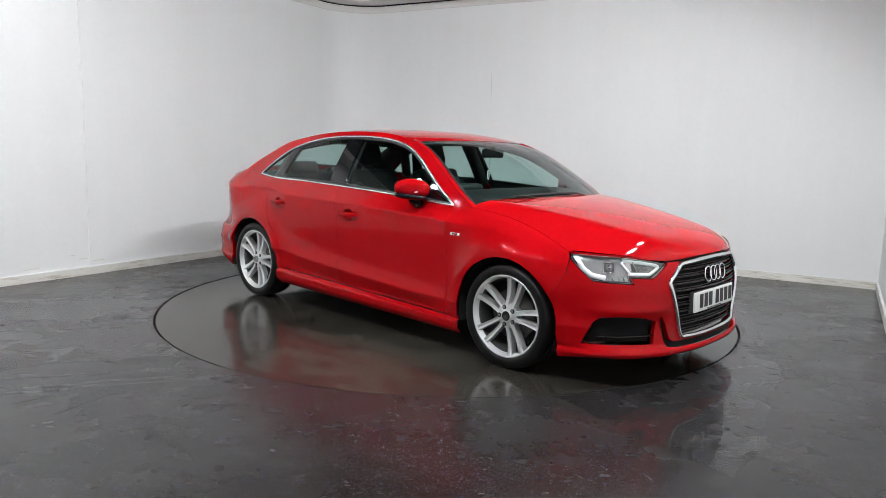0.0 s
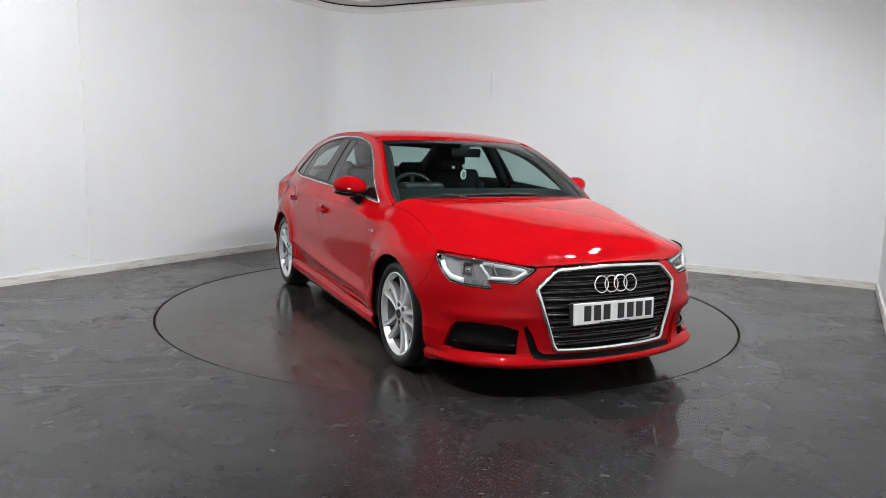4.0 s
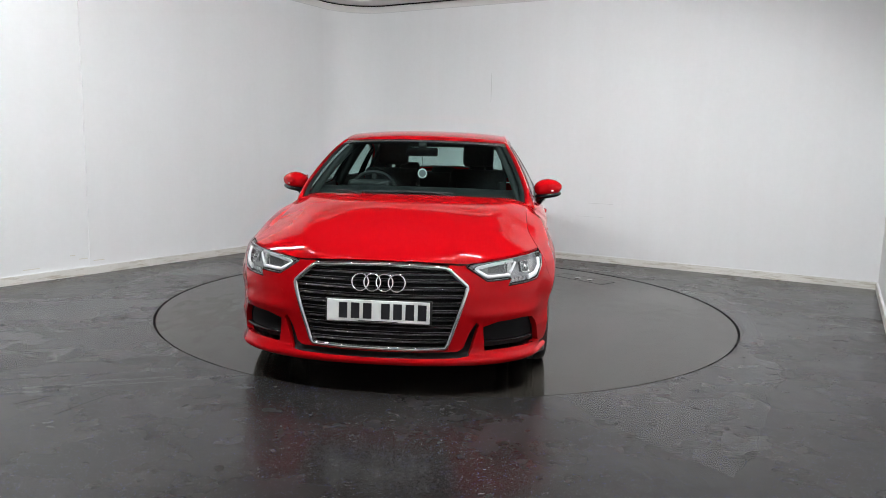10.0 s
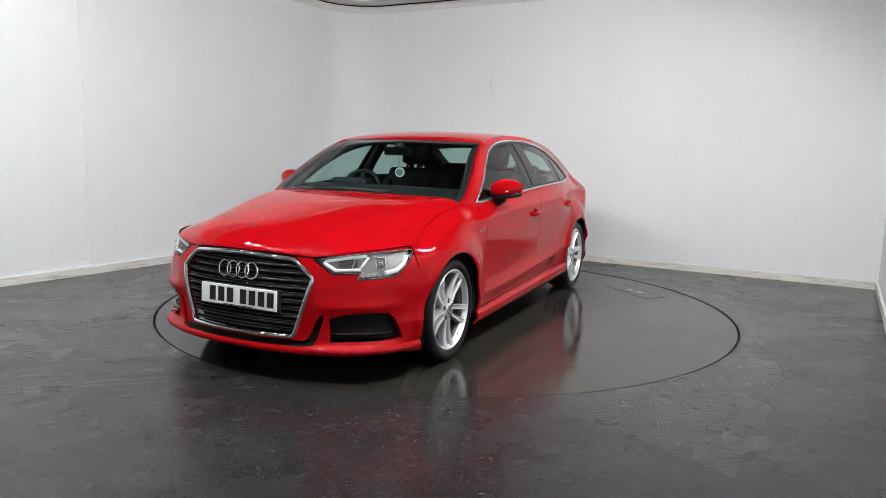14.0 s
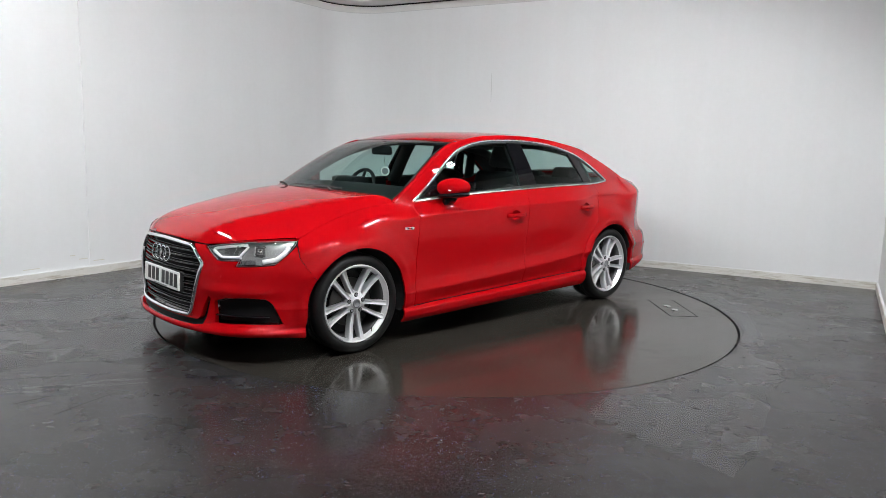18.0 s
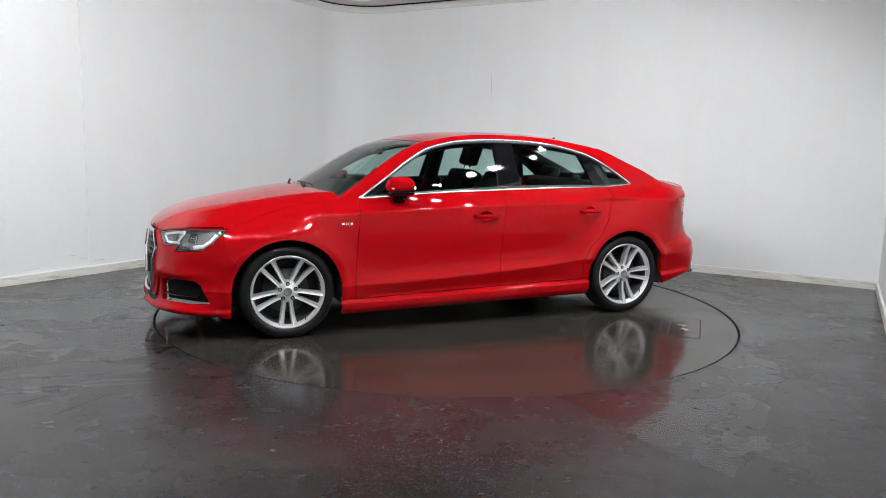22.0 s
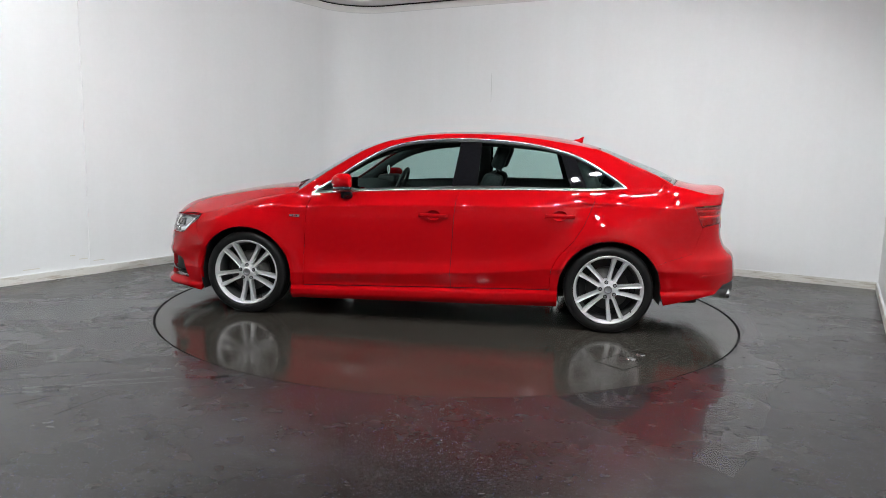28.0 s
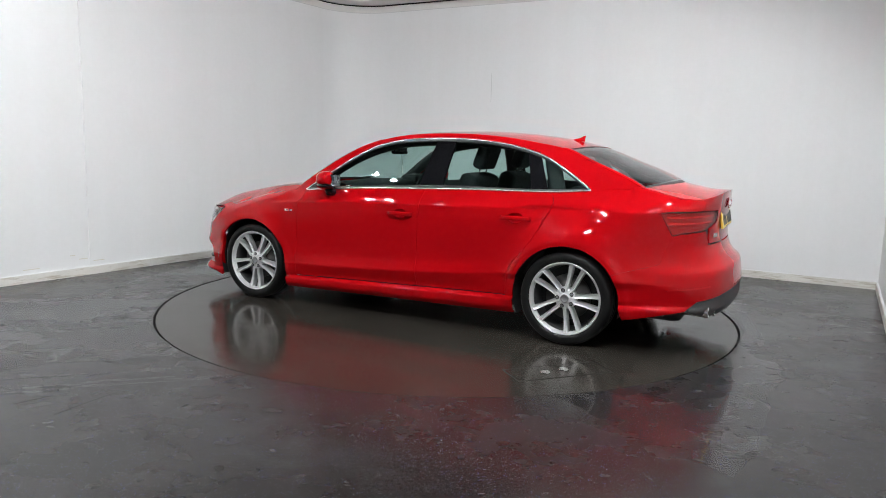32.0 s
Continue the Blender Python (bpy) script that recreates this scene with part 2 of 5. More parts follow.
for k, (f, z0, z1) in enumerate(((0.60, 0.17, 0.2), (0.607, 0.13, 0.168), (0.618, 0.1, 0.128), (0.566, 0.09, 0.1))):
    a = LEFT_END.lerp(CORNER, f + 0.08)
    b = a + ALONG_L * (0.05 + 0.03 * k)
    wall_mark("wall_scuff_%d" % (k + 3), (a.x, a.y), (b.x, b.y), z0 + 0.02, z0 + 0.028, SMUDGEM, "faint brown smudge low on the white wall", "mark", 0.0015)


def floor_box(name, a, b, wide, mat, label, category, z=0.0012):
    """A thin straight mark on the floor from a to b."""
    a, b = Vector((*a, z)), Vector((*b, z))
    d = (b - a).normalized()
    n = Vector((-d.y, d.x, 0)) * wide / 2
    bm = bmesh.new()
    bm.faces.new([bm.verts.new(v) for v in (a - n, b - n, b + n, a + n)])
    bmesh.ops.extrude_face_region(bm, geom=list(bm.faces))
    return tagged(part(name, bm, mat), label, category, kind="structure")


bm = bmesh.new()
# the floor has a round hole for the turntable
ring_in = [bm.verts.new((2.235 * math.cos(2 * math.pi * i / 180), 2.235 * math.sin(2 * math.pi * i / 180), 0)) for i in range(180)]
ring_low = [bm.verts.new((v.co.x, v.co.y, -0.05)) for v in ring_in]
ring_out = [bm.verts.new((14 * math.cos(2 * math.pi * i / 180), 14 * math.sin(2 * math.pi * i / 180), 0)) for i in range(180)]
for i in range(180):
    j = (i + 1) % 180
    bm.faces.new((ring_in[i], ring_out[i], ring_out[j], ring_in[j]))
    bm.faces.new((ring_low[i], ring_in[i], ring_in[j], ring_low[j]))
bm.faces.new(ring_low)
tagged(part("floor", bm, FLOORM), "dark rubber floor with pale flecks, wet and glossy", "floor", kind="structure")
bm = bmesh.new()
rings = []
for r, z in ((2.2185, -0.045), (2.2345, -0.045), (2.2345, -0.0002), (2.2335, -0.0002), (2.2335, -0.04), (2.2185, -0.04)):
    rings.append([bm.verts.new((r * math.cos(2 * math.pi * i / 180), r * math.sin(2 * math.pi * i / 180), z)) for i in range(180)])
for k in range(6):
    for i in range(180):
        j = (i + 1) % 180
        bm.faces.new((rings[k][i], rings[k][j], rings[(k + 1) % 6][j], rings[(k + 1) % 6][i]))
tagged(part("turntable_joint", bm, GAPM), "thin black joint round the turntable", "joint", kind="structure")
bm = bmesh.new()
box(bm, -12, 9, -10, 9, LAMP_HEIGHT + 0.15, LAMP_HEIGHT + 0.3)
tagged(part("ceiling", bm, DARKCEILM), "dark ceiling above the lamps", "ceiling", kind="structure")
strip("ceiling_edge", [LEFT_END] + BENT + [RIGHT, RIGHT_END], WALL_H, WALL_H + 0.1, -0.3, 0.15, CEILM, "pale rim of the ceiling along the walls", "ceiling")

# floor joints
for k, (a, b) in enumerate((((-3.05, -0.58), (-2.9, -0.38)), ((-2.05, -2.49), (-1.93, -2.36)), ((-1.79, -2.61), (-1.66, -2.32)), ((-2.6, -0.95), (-2.3, -0.62)))):
    floor_box("floor_joint_%d" % (k + 1), a, b, 0.003, GAPM, "thin dark joint in the rubber floor", "joint")


def puddle(name, outline, wobble, seed, z=0.0015):
    """A flat film of water with an uneven edge."""
    rnd = random.Random(seed)
    pts = []
    for (x0, y0), (x1, y1) in zip(outline, outline[1:] + outline[:1]):
        n = max(2, int(math.hypot(x1 - x0, y1 - y0) / 0.05))
        for i in range(n):
            f = i / n
            x, y = x0 + (x1 - x0) * f, y0 + (y1 - y0) * f
            d = noise.noise(Vector((x * 4, y * 4, seed))) + 0.5 * noise.noise(Vector((x * 13, y * 13, seed)))
            pts.append((x + wobble * d, y + wobble * noise.noise(Vector((x * 5, y * 5, seed + 9.0)))))
    bm = bmesh.new()
    bm.faces.new([bm.verts.new((x, y, z)) for x, y in pts])
    return tagged(part(name, bm, WATERM), "thin puddle of water on the dark floor", "puddle", group="puddles", kind="stuff")


def on_ring(deg, r):
    return (r * math.cos(radians(deg)), r * math.sin(radians(deg)))


inner_edge = [on_ring(a, 2.25) for a in (-75, -65, -55, -45, -35, -25, -15, -5, 5, 15, 25)]
puddle("puddle", inner_edge + [(2.35, 0.86), (2.46, 0.4), (2.42, -0.12), (2.34, -0.45), (2.25, -0.75), (2.14, -1.05), (1.93, -1.36), (2.05, -1.48), (2.03, -1.75), (1.84, -1.88), (1.65, -2.24), (1.35, -2.8), (1.15, -3.05), (0.85, -2.7)], 0.03, 1)
for k, (x, y, r) in enumerate(((1.65, 1.72, 0.09), (1.85, 1.6, 0.1), (2.05, 1.42, 0.11), (2.2, 1.33, 0.06), (2.3, 0.98, 0.07), (2.42, 0.72, 0.05), (2.5, 0.25, 0.05), (1.45, 1.85, 0.08), (3.12, -0.2, 0.09), (2.98, -0.5, 0.08), (3.1, -0.68, 0.07), (3.2, -0.45, 0.05))):
    puddle("puddle", [(x + r * math.cos(a) * 1.4 - r * math.sin(a) * 0.4, y + r * math.sin(a) * 0.8) for a in (0, 0.9, 1.8, 2.7, 3.6, 4.5, 5.4)], 0.05, 20 + k)
# wet stretch between the left wall and the turntable, with drying streaks along its near edge
puddle("puddle", [(-2.42, -2.0), (-2.13, -1.85), (-1.77, -1.73), (-1.6, -1.66)] + [on_ring(a, 2.26) for a in (222, 213, 204, 195, 186, 177, 168, 159, 150)] + [(-2.1, 1.5), (-2.37, 1.72), (-2.55, 1.5), (-2.8, 0.72), (-2.86, -0.02), (-3.12, -0.3), (-3.45, -0.28), (-3.8, -0.7), (-3.3, -1.5)], 0.05, 60)
rnd = random.Random(8)
for k in range(16):
    f = rnd.random()
    x, y = -2.5 + 1.35 * f, -2.12 + 0.28 * f - 0.32 * rnd.random()
    l, w = rnd.uniform(0.12, 0.38), rnd.uniform(0.008, 0.022)
    c, d = math.cos(radians(17)), math.sin(radians(17))
    puddle("puddle", [(x + c * u * l - d * v * w, y + d * u * l + c * v * w) for u, v in ((-1, 0), (-0.4, -1), (0.5, -0.8), (1, 0.1), (0.4, 1), (-0.5, 0.7))], 0.012, 80 + k)


# ceiling lamps
def ceiling_lamp():
    lamp = new("ceiling_light")
    bm = bmesh.new()
    # open housing with a rim that stands below the lamp face
    box(bm, -0.078, 0.078, -0.08, 0.08, 0.012, 0.06)
    bmesh.ops.bevel(bm, geom=list(bm.edges), offset=0.006, segments=2, affect="EDGES")
    part("housing", bm, HOUSINGM, lamp)
    # unseen shields, added to keep the lamps' spill off the upper walls
    for x0, x1, y0, y1 in ((-0.078, -0.068, -0.08, 0.08), (0.068, 0.078, -0.08, 0.08), (-0.0678, 0.0678, -0.08, -0.07), (-0.0678, 0.0678, 0.07, 0.08)):
        bm = bmesh.new()
        box(bm, x0, x1, y0, y1, -0.012, 0.0118)
        part("shield", bm, DARKM, lamp, "black shield added to trim the lamp's spill")
    bm = bmesh.new()
    box(bm, -0.06, 0.06, -0.063, 0.063, 0.0, 0.0118)
    part("diffuser", bm, LAMPM, lamp, "bright white lamp face")
    bm = bmesh.new()
    box(bm, -0.02, 0.02, -0.1, -0.088, 0.0, 0.14)
    box(bm, -0.02, 0.02, 0.088, 0.1, 0.0, 0.14)
    box(bm, -0.02, 0.02, -0.1, 0.1, 0.14, 0.15)
    bmesh.ops.remove_doubles(bm, verts=bm.verts, dist=0.0001)
    part("bracket", bm, HOUSINGM, lamp)
    return tagged(lamp, "small white tilted ceiling floodlight, switched on", "lamp", group="ceiling lights")


first_lamp = ceiling_lamp()
for i, (a, far) in enumerate((a + d, far) for a, far in LAMP_PAIRS for d in (-4.2, 4.2)):
    m = pose(-0.28, -0.35, LAMP_HEIGHT) @ pose(*on_ring(a, far), 0, 0, 0, a) @ pose(0, 0, 0, 0, LAMP_TILT, 0)
    if i:
        copy_thing(first_lamp, m)
    else:
        first_lamp.matrix_basis = m

# ---- turntable ----
table = new("turntable")
tagged(table, "dark round vehicle turntable, flush with the wet floor", "turntable")
TABLE_R = 2.218
bm = bmesh.new()
bmesh.ops.create_cone(bm, cap_ends=True, segments=180, radius1=TABLE_R, radius2=TABLE_R, depth=0.02, matrix=Matrix.Translation((0, 0, -0.014)))
part("disc", bm, TABLEM, table, "dark smooth rubber disc")
# inspection cover with a dark joint round it
HATCH = pose(-1.374, 1.253, -0.004, 0, 0, 47.4)
bm = bmesh.new()
for x0, x1, y0, y1 in ((-0.303, 0.303, -0.111, -0.103), (-0.303, 0.303, 0.103, 0.111), (-0.303, -0.295, -0.103, 0.103), (0.295, 0.303, -0.103, 0.103)):
    box(bm, x0, x1, y0, y1, -0.002, 0.0008)
bmesh.ops.transform(bm, matrix=HATCH, verts=bm.verts)
part("cover_joint", bm, GAPM, table)
bm = bmesh.new()
box(bm, -0.294, 0.294, -0.102, 0.102, -0.004, 0.0012)
bmesh.ops.transform(bm, matrix=HATCH, verts=bm.verts)
part("cover_plate", bm, TABLEM, table, "flush inspection cover")
for x, y in ((-0.05, -0.02), (0.08, 0.0)):
    bm = bmesh.new()
    bmesh.ops.create_cone(bm, cap_ends=True, segments=20, radius1=0.03, radius2=0.027, depth=0.005, matrix=HATCH @ Matrix.Translation((x, y, 0.0025)))
    part("lifting_eye", bm, SILVERM, table, "worn steel lifting eye")

# ---- car: curves and surfaces; x forward, y to the car's left, z up ----
def spline(xs, ys):
    """Natural cubic spline through the points."""
    xs, ys = np.array(xs, float), np.array(ys, float)
    if xs[0] > xs[-1]:
        xs, ys = xs[::-1], ys[::-1]
    n = len(xs)
    h = np.diff(xs)
    a = np.zeros((n, n))
    b = np.zeros(n)
    a[0, 0] = a[-1, -1] = 1
    for i in range(1, n - 1):
        a[i, i - 1], a[i, i], a[i, i + 1] = h[i - 1], 2 * (h[i - 1] + h[i]), h[i]
        b[i] = 3 * ((ys[i + 1] - ys[i]) / h[i] - (ys[i] - ys[i - 1]) / h[i - 1])
    c = np.linalg.solve(a, b)

    def f(x):
        x = np.clip(np.asarray(x, float), xs[0], xs[-1])
        i = np.clip(np.searchsorted(xs, x) - 1, 0, n - 2)
        d = x - xs[i]
        return ys[i] + d * ((ys[i + 1] - ys[i]) / h[i] - h[i] * (2 * c[i] + c[i + 1]) / 3) + c[i] * d * d + (c[i + 1] - c[i]) / (3 * h[i]) * d ** 3
    return f


def pchip(xs, ys):
    """Monotone cubic curve through the points."""
    xs, ys = np.array(xs, float), np.array(ys, float)
    if xs[0] > xs[-1]:
        xs, ys = xs[::-1], ys[::-1]
    h, n = np.diff(xs), len(xs)
    d = np.diff(ys) / h
    m = np.zeros(n)
    for i in range(1, n - 1):
        if d[i - 1] * d[i] > 0:
            w1, w2 = 2 * h[i] + h[i - 1], h[i] + 2 * h[i - 1]
            m[i] = (w1 + w2) / (w1 / d[i - 1] + w2 / d[i])
    m[0], m[-1] = d[0], d[-1]

    def f(x):
        x = np.clip(np.asarray(x, float), xs[0], xs[-1])
        i = np.clip(np.searchsorted(xs, x) - 1, 0, n - 2)
        t = (x - xs[i]) / h[i]
        return ((1 + 2 * t) * (1 - t) ** 2 * ys[i] + t * (1 - t) ** 2 * h[i] * m[i] + t * t * (3 - 2 * t) * ys[i + 1] + t * t * (t - 1) * h[i] * m[i + 1])
    return f


def smooth(a, b, x):
    t = np.clip((np.asarray(x, float) - a) / (b - a), 0, 1)
    return t * t * (3 - 2 * t)


# plan outline of the body at its widest, from the nose's middle round to the tail's middle
OUTLINE = [(2.165, 0), (2.158, 0.2), (2.13, 0.36), (2.087, 0.5), (2.03, 0.62), (1.95, 0.725), (1.83, 0.81), (1.68, 0.862), (1.45, 0.888), (1.2, 0.895), (0.8, 0.896),
           (0, 0.896), (-0.8, 0.895), (-1.2, 0.892), (-1.5, 0.882), (-1.75, 0.858), (-1.95, 0.81), (-2.1, 0.73), (-2.2, 0.6), (-2.25, 0.43), (-2.278, 0.22), (-2.285, 0)]
pts = np.array([(x, -y) for x, y in OUTLINE[3:0:-1]] + OUTLINE + [(x, -y) for x, y in OUTLINE[-2:-5:-1]])
arc = np.concatenate([[0], np.cumsum(np.linalg.norm(np.diff(pts, axis=0), axis=1))])
arc -= arc[3]
S_END = arc[-4]
out_x, out_y = spline(arc, pts[:, 0]), spline(arc, pts[:, 1])
S_GRID = np.linspace(0, S_END, 3000)
SX, SY = out_x(S_GRID), out_y(S_GRID)


def s_of(x):
    """Place along the outline of a given x."""
    return np.interp(-np.asarray(x, float), -SX, S_GRID)


def s_front(y):
    k = SX > 1.2
    return np.interp(y, SY[k], S_GRID[k])


def s_rear(y):
    k = SX < -1.3
    return np.interp(-np.asarray(y, float), -SY[k], S_GRID[k])


def s_key(k):
    return float(s_front(k[1])) if k[0] == "f" else float(s_rear(k[1])) if k[0] == "r" else float(s_of(k[1]))


def along(*rows):
    """A curve along the outline, from rows of (where, value)."""
    return pchip([s_key(k) for k, v in rows], [v for k, v in rows])


def X(v):
    return ("x", v)


def F(v):
    return ("f", v)


def R(v):
    return ("r", v)


hood_c = spline([0.9, 1.1, 1.33, 1.49, 1.67, 1.87, 2.02, 2.08, 2.13, 2.165], [0.97, 0.96, 0.934, 0.909, 0.875, 0.828, 0.773, 0.737, 0.692, 0.645])
lid_c = spline([-1.6, -1.75, -1.87, -2.0, -2.1, -2.18, -2.24], [1.115, 1.082, 1.06, 1.034, 1.024, 1.024, 1.022])
lid_k = spline([-1.6, -1.75, -1.92, -2.06, -2.25], [0.09, 0.1, 0.12, 0.13, 0.13])


def lid_z(x, y):
    return lid_c(x) - lid_k(x) * y * y


# lower edge, shoulder line and upper edge of the side
z_low = along((F(0), 0.165), (F(0.6), 0.165), (X(1.7), 0.15), (X(0.95), 0.15), (X(0.2), 0.168), (X(-0.97), 0.182), (X(-1.69), 0.215), (X(-1.9), 0.255), (R(0.6), 0.25), (R(0), 0.24))
z_crease = along((F(0), 0.33), (X(0.91), 0.333), (X(0.2), 0.357), (X(-0.2), 0.382), (X(-0.59), 0.41), (X(-0.95), 0.445), (X(-1.5), 0.46), (R(0), 0.46))
z_turn = along((F(0), 0.575), (F(0.5), 0.575), (X(1.88), 0.595), (X(1.72), 0.635), (X(1.6), 0.675), (X(1.5), 0.705), (X(1.3), 0.76), (X(1.05), 0.81), (X(0.43), 0.843), (X(-0.57), 0.87), (X(-1.2), 0.889), (X(-1.6), 0.895), (X(-1.87), 0.902), (R(0.6), 0.93), (R(0), 0.955))
o_turn = along((F(0), -0.015), (X(1.88), -0.012), (X(1.6), -0.008), (X(0.9), -0.006), (X(-1.5), -0.006), (X(-1.85), -0.02), (X(-2.05), -0.07), (R(0.55), -0.1), (R(0), -0.105))
o_edge = along((F(0), -0.038), (F(0.35), -0.04), (F(0.5), -0.045), (X(1.9), -0.05), (X(1.72), -0.055), (X(1.6), -0.1), (X(1.45), -0.14), (X(1.2), -0.152), (X(1.0), -0.135), (X(0.83), -0.096), (X(0.4), -0.068), (X(0), -0.06),
               (X(-0.5), -0.062), (X(-1.0), -0.094), (X(-1.28), -0.13), (X(-1.42), -0.152), (X(-1.6), -0.178), (X(-1.75), -0.188), (X(-1.92), -0.168), (X(-2.05), -0.14), (R(0.6), -0.115), (R(0.4), -0.1), (R(0), -0.1))
belt_z = spline([0.95, 0.83, 0.44, -0.17, -0.8, -1.28, -1.42, -1.75], [0.9, 0.91, 0.941, 0.97, 0.988, 1.0, 1.012, 1.035])
front_profile = pchip([0.12, 0.155, 0.17, 0.185, 0.2, 0.215, 0.24, 0.28, 0.33, 0.45, 0.53, 0.6], [-0.1, -0.06, -0.006, 0.024, 0.032, 0.028, 0.006, -0.002, -0.004, 0.0, -0.002, -0.015])
side_profile = pchip([0.1, 0.15, 0.175, 0.2, 0.235, 0.25, 0.262, 0.29, 0.34, 0.393, 0.4, 0.413, 0.44, 0.465, 0.49, 0.52, 0.58, 0.65, 0.72, 0.77, 0.815, 0.835, 0.85], [-0.06, -0.04, -0.015, -0.002, 0.0, -0.006, -0.034, -0.032, -0.018, -0.002, 0.0, -0.005, -0.0135, -0.0195, -0.0215, -0.021, -0.016, -0.009, -0.004, -0.0026, -0.0045, -0.0045, -0.003])
rear_profile = pchip([0.18, 0.24, 0.3, 0.4, 0.47, 0.54, 0.575, 0.62, 0.7, 0.8, 0.93], [-0.08, -0.03, 0.006, 0.008, 0.0, -0.012, -0.055, -0.085, -0.108, -0.112, -0.105])
ARCH_R, ARCH_Z = 0.352, 0.305
w_front = along((F(0), 1), (X(1.98), 1), (X(1.66), 0), (R(0), 0))
w_rear = along((F(0), 0), (X(-1.62), 0), (X(-1.95), 0.55), (X(-2.1), 0.8), (R(0.5), 1), (R(0), 1))


def out_n(s):
    e = 1e-3
    tx, ty = out_x(s + e) - out_x(s - e), out_y(s + e) - out_y(s - e)
    l = np.hypot(tx, ty)
    return ty / l, -tx / l


bonnet_edge = along((F(0), 0.69), (F(0.35), 0.679), (F(0.43), 0.676), (F(0.5), 0.685), (F(0.6), 0.698), (F(0.74), 0.716), (X(1.8), 0.72), (X(1.72), 0.723), (X(1.6), 0.758), (X(1.5), 0.79), (X(1.35), 0.836), (X(1.2), 0.871), (X(1.0), 0.899), (X(0.83), 0.91), (R(0), 0.91))


def edge_xy(s):
    nx, ny = out_n(s)
    o = o_edge(s)
    return out_x(s) + o * nx, out_y(s) + o * ny


def hood_z(x, y):
    """Height of the bonnet: a crowned middle, a crease on either side, down to its edge."""
    if not HOOD_TABLE:
        s = np.linspace(0, float(s_of(0.9)), 1200)
        ex, ey = edge_xy(s)
        HOOD_TABLE.extend([ex[::-1], ey[::-1], bonnet_edge(s)[::-1]])
    ye = np.maximum(np.interp(x, HOOD_TABLE[0], HOOD_TABLE[1]), 0.02)
    ze = np.interp(x, HOOD_TABLE[0], HOOD_TABLE[2])
    a = np.minimum(np.abs(y) / ye, 1.05)
    ridge = np.interp(x, [0.9, 1.2, 1.7, 2.05, 2.2], [0.68, 0.62, 0.50, 0.38, 0.36])
    ar = np.clip(ridge / ye, 0.3, 0.9)
    w = 0.025
    part_out = w * np.logaddexp(0, (a - ar) / w)
    full = w * np.logaddexp(0, (1 - ar) / w)
    return hood_c(x) - np.maximum(hood_c(x) - ze, 0) * (0.42 * a * a + 0.58 * part_out / full)


HOOD_TABLE = []


def edge_z(s):
    x = out_x(s)
    ex, ey = edge_xy(s)
    return np.where(x > 0.83, bonnet_edge(s), np.where(x < -1.7, lid_z(ex, ey) - 0.002, belt_z(ex)))


E_TABLE = None


